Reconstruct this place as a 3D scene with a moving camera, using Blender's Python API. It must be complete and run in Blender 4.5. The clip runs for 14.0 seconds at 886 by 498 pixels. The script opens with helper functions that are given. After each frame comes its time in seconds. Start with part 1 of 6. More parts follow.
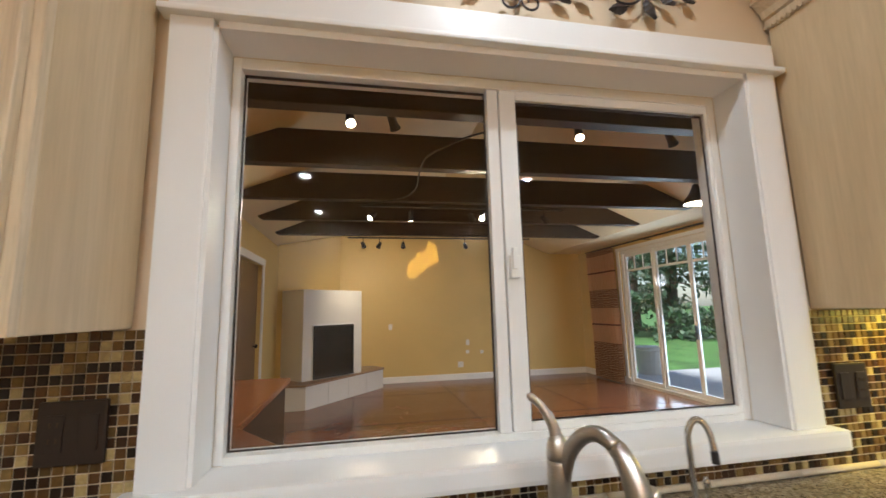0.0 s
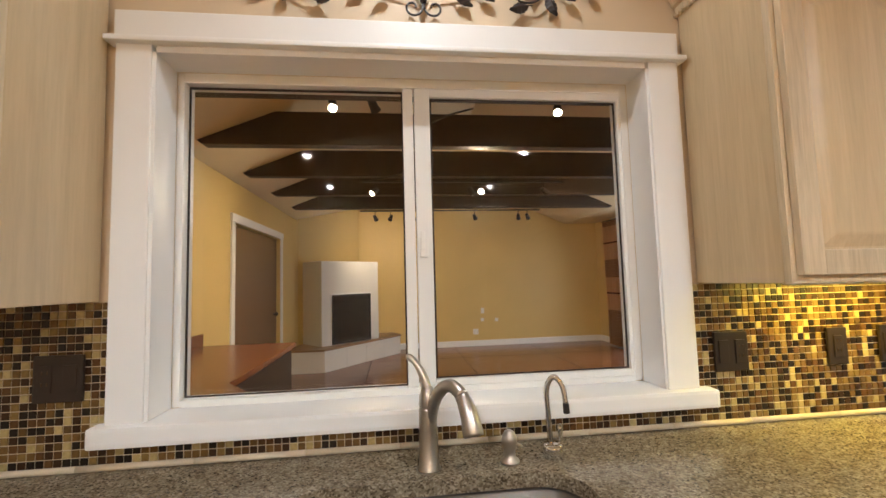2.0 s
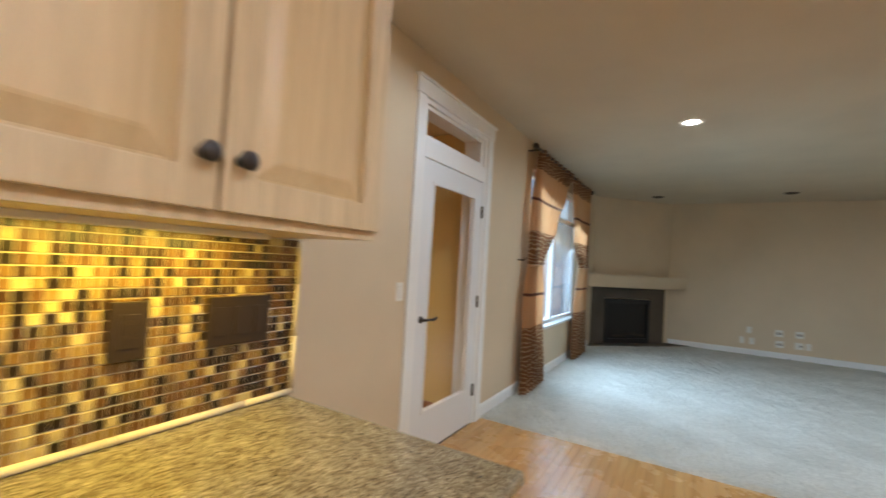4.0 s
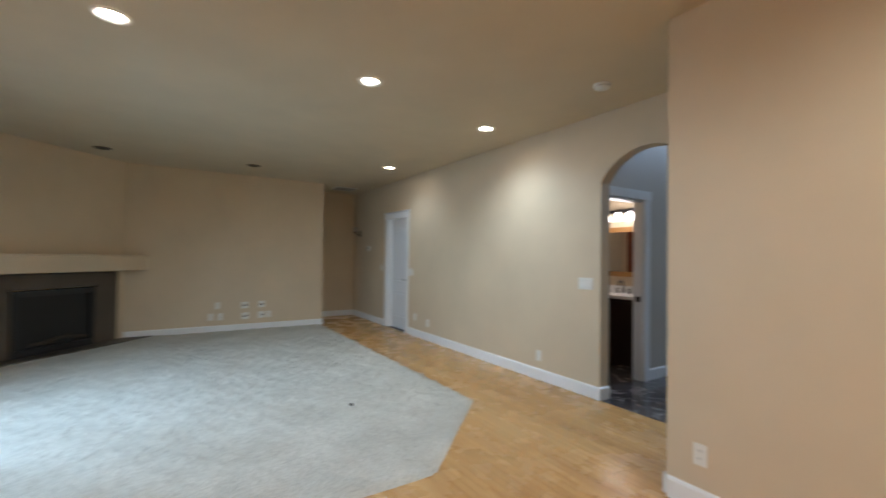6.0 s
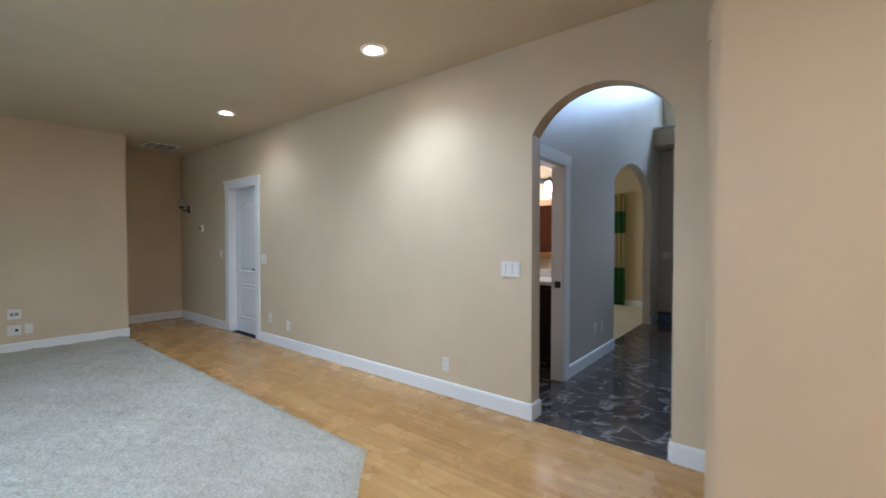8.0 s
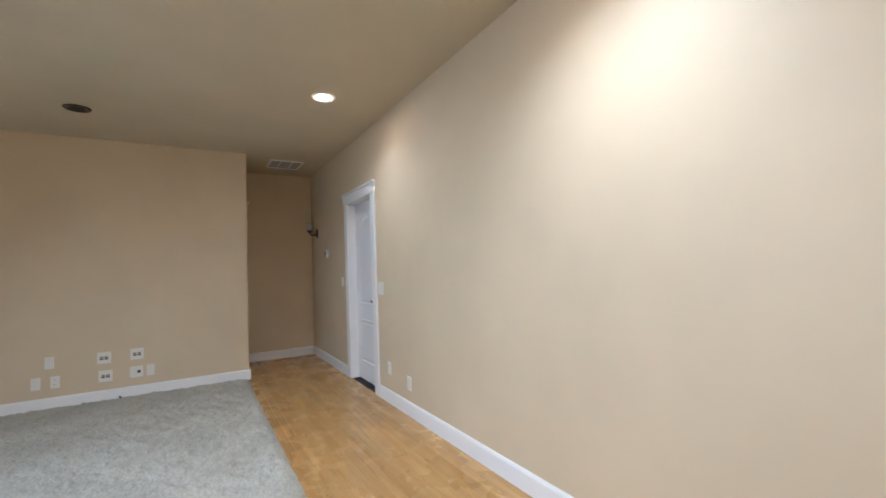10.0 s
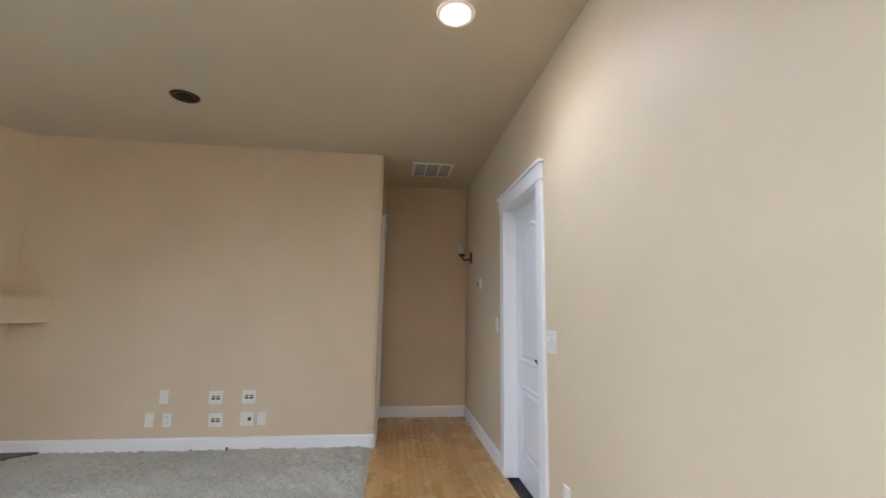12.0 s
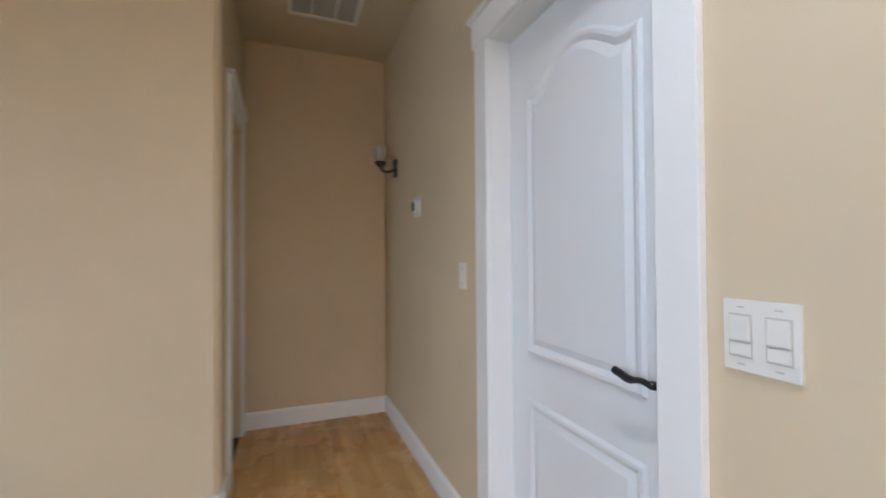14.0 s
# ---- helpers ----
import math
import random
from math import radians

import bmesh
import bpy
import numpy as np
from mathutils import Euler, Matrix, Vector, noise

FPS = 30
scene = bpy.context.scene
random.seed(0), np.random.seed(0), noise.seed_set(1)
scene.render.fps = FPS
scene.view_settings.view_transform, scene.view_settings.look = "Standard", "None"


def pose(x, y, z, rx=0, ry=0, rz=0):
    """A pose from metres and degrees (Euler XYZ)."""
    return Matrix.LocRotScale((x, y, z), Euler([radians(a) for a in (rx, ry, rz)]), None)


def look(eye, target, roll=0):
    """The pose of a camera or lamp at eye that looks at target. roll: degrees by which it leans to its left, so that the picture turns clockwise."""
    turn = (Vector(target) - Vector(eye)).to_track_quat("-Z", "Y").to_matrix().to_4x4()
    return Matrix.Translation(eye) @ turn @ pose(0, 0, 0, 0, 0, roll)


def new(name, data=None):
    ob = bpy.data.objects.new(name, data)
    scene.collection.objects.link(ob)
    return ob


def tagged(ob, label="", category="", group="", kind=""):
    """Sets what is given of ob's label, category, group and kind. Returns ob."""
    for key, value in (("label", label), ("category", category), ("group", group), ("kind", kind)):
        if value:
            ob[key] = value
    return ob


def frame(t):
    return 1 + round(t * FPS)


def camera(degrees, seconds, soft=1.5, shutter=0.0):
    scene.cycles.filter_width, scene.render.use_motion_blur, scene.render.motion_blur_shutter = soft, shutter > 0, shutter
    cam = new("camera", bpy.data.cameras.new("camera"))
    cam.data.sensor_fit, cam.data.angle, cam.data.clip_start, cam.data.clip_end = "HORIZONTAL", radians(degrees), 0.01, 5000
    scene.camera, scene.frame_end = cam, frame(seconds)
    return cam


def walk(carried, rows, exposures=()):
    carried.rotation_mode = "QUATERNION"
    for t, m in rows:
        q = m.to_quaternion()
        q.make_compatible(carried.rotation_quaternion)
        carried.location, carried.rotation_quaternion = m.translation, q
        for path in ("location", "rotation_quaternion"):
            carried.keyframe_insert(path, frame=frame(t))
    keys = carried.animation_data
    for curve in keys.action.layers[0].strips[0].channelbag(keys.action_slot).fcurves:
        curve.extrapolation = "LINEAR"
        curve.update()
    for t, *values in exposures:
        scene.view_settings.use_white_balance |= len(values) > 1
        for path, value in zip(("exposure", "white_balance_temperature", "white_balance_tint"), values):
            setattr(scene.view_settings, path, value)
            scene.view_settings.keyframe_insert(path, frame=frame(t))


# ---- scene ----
cam = camera(93.6, 14.0, shutter=0.4)
METRES, EYE, TILT, LEAN, TURN = 9.1, 1.42, 0.0, 0.0, -10.7
PATH = [
    (0, (-0.079, 0.017, 1.415), (0.305, 1.958, 1.706), -1.4),
    (0.5, (0.048, -0.082, 1.413), (0.455, 1.855, 1.701), -1.0),
    (1, (0.142, -0.203, 1.401), (0.521, 1.743, 1.666), -0.9),
    (1.5, (0.182, -0.241, 1.409), (0.487, 1.722, 1.641), -1.3),
    (2, (0.252, -0.223, 1.426), (0.483, 1.758, 1.573), -1.6),
    (2.4, (0.341, -0.115, 1.404), (0.855, 1.813, 1.54), -0.5),
    (2.5, (0.418, -0.083, 1.411), (0.994, 1.828, 1.543), -0.1),
    (3, (0.671, 0.016, 1.382), (1.746, 1.7, 1.48), 1.5),
    (3.2, (0.792, 0.038, 1.357), (2.024, 1.611, 1.44), 2.1),
    (5.3, (2.101, -0.04, 1.347), (4.086, -0.287, 1.383), 1.8),
    (5.5, (2.225, -0.095, 1.346), (4.167, -0.574, 1.369), 1.5),
    (6, (2.492, -0.28, 1.34), (4.178, -1.355, 1.379), 0.8),
    (6.5, (2.734, -0.456, 1.342), (3.977, -2.021, 1.41), 0.1),
    (7, (3.008, -0.624, 1.357), (4.119, -2.287, 1.411), -0.1),
    (7.5, (3.314, -0.753, 1.321), (4.499, -2.364, 1.35), -0.4),
    (8, (3.649, -0.939, 1.31), (4.902, -2.498, 1.27), 0.0),
    (8.5, (4.007, -1.199, 1.294), (5.402, -2.633, 1.268), 0.4),
    (9, (4.349, -1.407, 1.296), (5.852, -2.726, 1.306), -0.1),
    (9.2, (4.48, -1.538, 1.289), (6.007, -2.829, 1.29), -0.5),
    (11.3, (5.951, -2.688, 1.252), (7.873, -3.153, 1.552), -0.8),
    (11.5, (6.124, -2.691, 1.257), (8.056, -3.12, 1.551), -0.3),
    (12, (6.567, -2.794, 1.253), (8.533, -3.029, 1.533), 0.9),
    (12.5, (7.033, -2.817, 1.241), (9.012, -2.963, 1.489), 1.2),
    (13, (7.511, -2.847, 1.236), (9.497, -3.016, 1.395), 1.0),
    (13.5, (7.949, -2.864, 1.229), (9.931, -3.118, 1.301), 0.7),
    (14, (8.388, -2.956, 1.214), (10.259, -3.662, 1.242), -0.4),
]
walk(cam, [(t, look(eye, target, roll)) for t, eye, target, roll in PATH], [(0, 0.52, 5950, 9.5), (1.8, 0.62, 6250, 11), (2.4, 0.50, 6600, 13), (3.2, 0.50, 6850, 14), (5.3, 0.56, 6250, 13), (6.0, 0.52, 6800, 15), (6.6, 0.62, 6700, 16), (7.2, 0.68, 6250, 15), (9.2, 0.94, 6850, 20), (11.5, 1.36, 6800, 22), (12.5, 1.42, 6750, 21.5), (14.0, 1.55, 6850, 21.5)])

# ---------- world, sun, large lights ----------

world = bpy.data.worlds.new("sky")
scene.world = world
world.use_nodes = True
wn = world.node_tree.nodes
sky = wn.new("ShaderNodeTexSky")
sky.sky_type = "NISHITA"
sky.sun_disc = False
sky.sun_elevation = radians(59)
sky.sun_rotation = radians(270)
world.node_tree.links.new(sky.outputs[0], wn["Background"].inputs[0])
wn["Background"].inputs[1].default_value = 0.12


def lamp(name, kind, m, watts, colour, size=0.1, sizey=None, spot=120, blend=0.6, spread=180):
    d = bpy.data.lights.new(name, kind)
    d.energy, d.color = watts, colour
    if kind == "AREA":
        d.size, d.spread = size, radians(spread)
        if sizey:
            d.shape, d.size_y = "RECTANGLE", sizey
        else:
            d.shape = "DISK"
    elif kind == "SUN":
        d.angle = radians(size)
    else:
        d.shadow_soft_size = size
    if kind == "SPOT":
        d.spot_size, d.spot_blend = radians(spot), blend
    ob = new(name, d)
    ob.matrix_world = m
    return ob


WARM, AMBER, DAY = (1.0, 0.79, 0.55), (1.0, 0.62, 0.20), (0.72, 0.86, 1.0)
lamp("sun", "SUN", look((0, 0, 0), (0.6, 0.03, -1.0)), 4.0, (1, 0.97, 0.92), 12)
# daylight in the real openings
lamp("sky_living_window", "AREA", look((6.95, 1.85, 1.6), (6.75, 0.0, 0.1)), 82, (0.42, 0.70, 1.0), 2.3, 1.8, spread=140)
lamp("sky_slider", "AREA", look((4.95, 5.6, 1.15), (1.0, 5.0, 0.2)), 40, DAY, 2.2, 2.1)
lamp("sky_foyer_window", "AREA", look((3.8, -9.2, 4.4), (4.2, -5.6, 0.0)), 54, (0.44, 0.67, 1.0), 1.9, 1.2, spread=95)
lamp("sky_far_room_window", "AREA", look((8.85, -7.85, 1.5), (6.0, -7.8, 0.8)), 20, DAY, 1.0, 1.6)
# lamps that the place has: lit downlights in living room and kitchen
CANS = [(5.60, 0.08), (5.60, -1.55), (6.03, -3.07), (8.48, -3.07), (-0.62, -1.75), (1.62, -1.62), (-0.62, -3.2), (1.62, -3.2), (0.36, 0.50), (3.16, 0.62)]
CAN_W = [24, 23, 48, 21, 64, 64, 46, 36, 11, 25]
for (cx, cy), w in zip(CANS, CAN_W):
    cool = cx < 2
    lamp("downlight_lamp", "SPOT", look((cx, cy, 2.728), (cx, cy, 0)), w, (0.90, 0.98, 1.0) if cool else (0.58, 0.80, 1.0), 0.022, spot=140 if cy == -3.07 else 172, blend=0.9 if cy == -3.07 else 0.45)
lamp("under_cabinet_lamp", "AREA", look((1.68, 0.90, 1.375), (1.68, 0.96, 0.9)), 3.8, (1.0, 0.76, 0.12), 0.48, 0.06)

# ---------- materials ----------


def material(name):
    m = bpy.data.materials.new(name)
    m.use_nodes = True
    nt = m.node_tree
    return m, nt, nt.nodes["Principled BSDF"]


def node(nt, kind, **inputs):
    n = nt.nodes.new(kind)
    for k, v in inputs.items():
        n.inputs[k.replace("_", " ")].default_value = v
    return n


def coords(nt, scale=(1, 1, 1), rot=(0, 0, 0), space="Object"):
    tc = nt.nodes.new("ShaderNodeTexCoord")
    mp = nt.nodes.new("ShaderNodeMapping")
    mp.inputs["Scale"].default_value = scale
    mp.inputs["Rotation"].default_value = rot
    nt.links.new(tc.outputs[space], mp.inputs[0])
    return mp.outputs[0]


def noise_tex(nt, vec, scale, detail=4, rough=0.55, distort=0.0):
    n = node(nt, "ShaderNodeTexNoise", Scale=scale, Detail=detail, Roughness=rough, Distortion=distort)
    nt.links.new(vec, n.inputs["Vector"])
    return n.outputs[0]


def ramp(nt, fac, stops, constant=False):
    r = nt.nodes.new("ShaderNodeValToRGB")
    if constant:
        r.color_ramp.interpolation = "CONSTANT"
    els = r.color_ramp.elements
    while len(els) < len(stops):
        els.new(0.5)
    for e, (p, c) in zip(els, stops):
        e.position, e.color = p, (*c, 1)
    nt.links.new(fac, r.inputs[0])
    return r.outputs[0]


def mixed(nt, a, b, fac, mode="MIX"):
    m = nt.nodes.new("ShaderNodeMix")
    m.data_type, m.blend_type = "RGBA", mode
    for sock, v in ((m.inputs[0], fac), (m.inputs[6], a), (m.inputs[7], b)):
        if isinstance(v, (int, float)):
            sock.default_value = v
        elif isinstance(v, tuple):
            sock.default_value = (*v, 1)
        else:
            nt.links.new(v, sock)
    return m.outputs[2]


def relief(nt, bsdf, height, strength=0.2, distance=0.002):
    b = node(nt, "ShaderNodeBump", Strength=strength, Distance=distance)
    nt.links.new(height, b.inputs["Height"])
    nt.links.new(b.outputs[0], bsdf.inputs["Normal"])


def scaled(c, k):
    return tuple(min(1.0, v * k) for v in c)


def paint(name, c, rough=0.6, grain=260, bump=0.12, blotch=0.05):
    m, nt, b = material(name)
    v = coords(nt)
    big = noise_tex(nt, v, 1.3, 3)
    col = ramp(nt, big, [(0.3, scaled(c, 1 - blotch)), (0.7, scaled(c, 1 + blotch))])
    nt.links.new(col, b.inputs["Base Color"])
    b.inputs["Roughness"].default_value = rough
    relief(nt, b, noise_tex(nt, v, grain, 2), bump, 0.001)
    return m


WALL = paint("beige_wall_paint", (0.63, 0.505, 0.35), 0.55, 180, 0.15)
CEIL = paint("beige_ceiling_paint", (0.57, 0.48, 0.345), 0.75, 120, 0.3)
YELLOW = paint("yellow_wall_paint", (0.64, 0.46, 0.17), 0.5, 180, 0.15)
CREAM = paint("cream_ceiling_paint", (0.74, 0.63, 0.40), 0.7, 120, 0.2)
GREY = paint("taupe_foyer_paint", (0.53, 0.475, 0.405), 0.4, 180, 0.12)
TRIM = paint("white_trim_paint", (0.80, 0.80, 0.79), 0.35, 90, 0.05, 0.02)
DOORW = paint("white_door_paint", (0.74, 0.75, 0.76), 0.38, 90, 0.05, 0.02)
VINYL = paint("white_window_vinyl", (0.78, 0.77, 0.74), 0.35, 60, 0.03, 0.02)
PLASTIC = paint("white_plastic", (0.75, 0.73, 0.68), 0.3, 40, 0.02, 0.02)
VENTGREY = paint("grey_vent_metal", (0.30, 0.28, 0.25), 0.45, 60, 0.05, 0.05)
PLATEIN = paint("greyed_plastic_inset", (0.55, 0.53, 0.48), 0.35, 40, 0.02, 0.02)
STUCCO = paint("fireplace_plaster", (0.72, 0.70, 0.66), 0.7, 60, 0.35, 0.06)
BRONZEPL = paint("dark_bronze_plate", (0.020, 0.012, 0.009), 0.35, 200, 0.1, 0.2)
IRON = paint("wrought_iron_dark", (0.030, 0.024, 0.026), 0.32, 140, 0.5, 0.5)
BLACK = paint("black_iron", (0.018, 0.016, 0.017), 0.42, 90, 0.25, 0.3)
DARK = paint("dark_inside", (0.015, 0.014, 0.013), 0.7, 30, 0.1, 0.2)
VANITY = paint("espresso_wood", (0.018, 0.010, 0.008), 0.4, 60, 0.1, 0.3)
FAR_WALL = paint("tan_far_room_paint", (0.58, 0.46, 0.28), 0.6)
CARPET2 = paint("cream_carpet", (0.68, 0.60, 0.44), 0.95, 300, 0.8)
PATIO = paint("patio_concrete", (0.48, 0.48, 0.47), 0.9, 12, 0.4, 0.1)
GRASS = paint("lawn_grass", (0.09, 0.20, 0.045), 0.9, 40, 0.9, 0.35)
HEARTHTOP = paint("brown_hearth_stone", (0.30, 0.19, 0.11), 0.4, 30, 0.2, 0.2)
SLATE = paint("dark_slate_tile", (0.085, 0.066, 0.048), 0.5, 30, 0.3, 0.3)
LOGS = paint("charred_log", (0.06, 0.045, 0.035), 0.9, 30, 0.9, 0.5)


def metal(name, c, rough):
    m, nt, b = material(name)
    v = coords(nt, (1, 1, 30))
    b.inputs["Metallic"].default_value = 1
    col = ramp(nt, noise_tex(nt, v, 40, 2), [(0.3, scaled(c, 0.9)), (0.7, scaled(c, 1.06))])
    nt.links.new(col, b.inputs["Base Color"])
    b.inputs["Roughness"].default_value = rough
    return m


NICKEL = metal("brushed_nickel", (0.58, 0.55, 0.51), 0.3)
CHROME = metal("chrome", (0.8, 0.8, 0.82), 0.08)
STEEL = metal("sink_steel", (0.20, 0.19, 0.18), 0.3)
HINGE = metal("dark_hinge_bronze", (0.10, 0.075, 0.055), 0.4)


def glass(name, tint=(1, 1, 1), gloss=0.0):
    """Thin pane: clear straight through, with a real mirror sheen."""
    m, nt, b = material(name)
    out = nt.nodes["Material Output"]
    t = nt.nodes.new("ShaderNodeBsdfTransparent")
    t.inputs[0].default_value = (*tint, 1)
    g = nt.nodes.new("ShaderNodeBsdfGlossy")
    g.inputs["Roughness"].default_value = gloss
    lw = nt.nodes.new("ShaderNodeLayerWeight")
    pw = nt.nodes.new("ShaderNodeMath")
    pw.operation = "POWER"
    nt.links.new(lw.outputs["Facing"], pw.inputs[0])
    pw.inputs[1].default_value = 5.0
    f = nt.nodes.new("ShaderNodeMath")
    f.operation = "MULTIPLY_ADD"
    nt.links.new(pw.outputs[0], f.inputs[0])
    f.inputs[1].default_value, f.inputs[2].default_value = 0.9, 0.0105
    mx = nt.nodes.new("ShaderNodeMixShader")
    nt.links.new(f.outputs[0], mx.inputs[0])
    nt.links.new(t.outputs[0], mx.inputs[1])
    nt.links.new(g.outputs[0], mx.inputs[2])
    nt.links.new(mx.outputs[0], out.inputs[0])
    return m


GLASS = glass("window_glass")
DARKGLASS = paint("fireplace_glass", (0.008, 0.008, 0.009), 0.6, 10, 0.0, 0.1)
DARKGLASS.node_tree.nodes["Principled BSDF"].inputs["Specular IOR Level"].default_value = 0.06
FROST = paint("frosted_lamp_glass", (0.45, 0.43, 0.38), 0.4, 10, 0.0, 0.02)
m_, nt_, b_ = material("mirror")
b_.inputs["Metallic"].default_value, b_.inputs["Roughness"].default_value = 1, 0.02
b_.inputs["Base Color"].default_value = (0.85, 0.86, 0.86, 1)
MIRROR = m_


def glow(name, c, strength):
    m, nt, b = material(name)
    b.inputs["Base Color"].default_value = (*c, 1)
    b.inputs["Emission Color"].default_value = (*c, 1)
    b.inputs["Emission Strength"].default_value = strength
    return m


BULB = glow("lit_lamp", (1.0, 0.97, 0.94), 60)
BULBW = glow("lit_warm_bulb", (1.0, 0.82, 0.55), 30)
VANLIGHT = glow("lit_vanity_shade", (0.97, 0.98, 1.0), 4)
AMBERGLASS = glow("lit_amber_glass", (1.0, 0.46, 0.05), 13)
# emission in the sidelight pane stands in for daylight behind it
SIDELITE = glow("leaded_glass_daylight_glow", (0.78, 0.88, 1.0), 0.5)


def wood(name, a, b2, c3, along, size=1.0, rough=0.45, rand=False, streak=0.5, strength=0.12):
    """Wood with long grain along one axis and darker streaks."""
    m, nt, b = material(name)
    sc = [14.0, 14.0, 14.0]
    sc["xyz".index(along)] = 0.9
    v = coords(nt, tuple(s * size for s in sc))
    if rand:
        oi = nt.nodes.new("ShaderNodeObjectInfo") if rand == "object" else nt.nodes.new("ShaderNodeNewGeometry")
        val = oi.outputs["Random"] if rand == "object" else oi.outputs["Random Per Island"]
        off = nt.nodes.new("ShaderNodeVectorMath")
        off.operation = "MULTIPLY_ADD"
        comb = nt.nodes.new("ShaderNodeCombineXYZ")
        for i in range(3):
            nt.links.new(val, comb.inputs[i])
        nt.links.new(comb.outputs[0], off.inputs[0])
        off.inputs[1].default_value = (37, 53, 29)
        nt.links.new(v, off.inputs[2])
        v = off.outputs[0]
    g1 = noise_tex(nt, v, 2.2, 5, 0.6, 0.6)
    col = ramp(nt, g1, [(0.25, a), (0.55, b2), (0.8, c3)])
    fine = noise_tex(nt, v, 14, 2)
    col = mixed(nt, col, ramp(nt, fine, [(0.3, (0.72, 0.72, 0.72)), (0.6, (1, 1, 1))]), streak, "MULTIPLY")
    if rand:
        tone = ramp(nt, val, [(0.0, (0.66, 0.58, 0.50)), (0.14, (0.90, 0.86, 0.80)), (0.35, (1, 1, 1)), (0.85, (1.10, 1.10, 1.08)), (1.0, (0.84, 0.78, 0.70))])
        col = mixed(nt, col, tone, 0.4, "MULTIPLY")
    nt.links.new(col, b.inputs["Base Color"])
    if rand:
        # worn patches in the finish
        worn = noise_tex(nt, coords(nt), 3.5, 4, 0.6)
        nt.links.new(ramp(nt, worn, [(0.3, scaled((1, 1, 1), rough * 0.7)), (0.7, scaled((1, 1, 1), rough * 1.7))]), b.inputs["Roughness"])
    else:
        b.inputs["Roughness"].default_value = rough
    relief(nt, b, fine, strength, 0.0006)
    return m


MAPLE = wood("pickled_maple", (0.54, 0.41, 0.24), (0.62, 0.48, 0.295), (0.68, 0.545, 0.35), "z", 0.8, 0.42, streak=0.25)
MAPLE_R = wood("pickled_maple_dark_grain", (0.48, 0.38, 0.25), (0.64, 0.52, 0.35), (0.71, 0.59, 0.42), "z", 1.2, 0.42, streak=0.4)
HONEY = wood("honey_maple", (0.31, 0.145, 0.045), (0.36, 0.18, 0.06), (0.42, 0.22, 0.08), "z", 0.8, 0.4, streak=0.3)
OAK_O = wood("oak_plank", (0.44, 0.215, 0.068), (0.58, 0.33, 0.125), (0.68, 0.43, 0.19), "x", 0.4, 0.22, "object", 0.22)
OAK_I = wood("oak_planks_joined", (0.44, 0.215, 0.068), (0.58, 0.33, 0.125), (0.68, 0.43, 0.19), "x", 0.4, 0.22, "island", 0.22)
BEAM = wood("dark_stained_beam", (0.018, 0.010, 0.006), (0.032, 0.018, 0.010), (0.05, 0.028, 0.016), "x", 0.6, 0.5)
BROWNDOOR = wood("brown_stained_door", (0.12, 0.062, 0.028), (0.16, 0.085, 0.040), (0.20, 0.11, 0.055), "z", 0.8, 0.4)
REDWOOD = wood("red_brown_wood", (0.14, 0.035, 0.018), (0.18, 0.05, 0.025), (0.22, 0.07, 0.035), "z", 0.8, 0.35)
BARTOP = wood("red_brown_bar_top", (0.13, 0.042, 0.018), (0.18, 0.062, 0.026), (0.22, 0.085, 0.038), "y", 0.7, 0.25)


def granite():
    m, nt, b = material("speckled_granite")
    v = coords(nt)
    vor = node(nt, "ShaderNodeTexVoronoi", Scale=210.0)
    nt.links.new(v, vor.inputs["Vector"])
    sep = nt.nodes.new("ShaderNodeSeparateColor")
    nt.links.new(vor.outputs["Color"], sep.inputs[0])
    col = ramp(nt, sep.outputs[0], [(0.0, (0.065, 0.05, 0.035)), (0.18, (0.14, 0.11, 0.075)), (0.42, (0.205, 0.17, 0.12)), (0.7, (0.265, 0.225, 0.165)), (0.92, (0.36, 0.315, 0.25))])
    patch = ramp(nt, noise_tex(nt, v, 22, 4), [(0.35, (0.70, 0.66, 0.58)), (0.65, (1.1, 1.08, 1.02))])
    nt.links.new(mixed(nt, col, patch, 0.8, "MULTIPLY"), b.inputs["Base Color"])
    b.inputs["Roughness"].default_value = 0.16
    return m


GRANITE = granite()


def marble():
    m, nt, b = material("dark_veined_marble")
    v = coords(nt)
    base = ramp(nt, noise_tex(nt, v, 2.6, 5, 0.6, 1.2), [(0.3, (0.032, 0.030, 0.033)), (0.55, (0.075, 0.066, 0.066)), (0.75, (0.13, 0.088, 0.070))])
    w = noise_tex(nt, v, 2.1, 5, 0.55, 1.6)
    veins = ramp(nt, w, [(0.47, (0, 0, 0)), (0.5, (0.55, 0.55, 0.55)), (0.53, (0, 0, 0))])
    brk = ramp(nt, noise_tex(nt, v, 6.5, 2), [(0.42, (0, 0, 0)), (0.56, (1, 1, 1))])
    fac = mixed(nt, veins, brk, 1.0, "MULTIPLY")
    nt.links.new(mixed(nt, base, (0.50, 0.46, 0.44), fac), b.inputs["Base Color"])
    b.inputs["Roughness"].default_value = 0.1
    return m


MARBLE = marble()


def stained_concrete():
    m, nt, b = material("stained_concrete_floor")
    v = coords(nt)
    col = ramp(nt, noise_tex(nt, v, 1.8, 6, 0.65, 0.8), [(0.3, (0.13, 0.045, 0.022)), (0.5, (0.20, 0.075, 0.035)), (0.7, (0.28, 0.12, 0.06))])
    nt.links.new(col, b.inputs["Base Color"])
    b.inputs["Roughness"].default_value = 0.2
    return m


CONCRETE = stained_concrete()


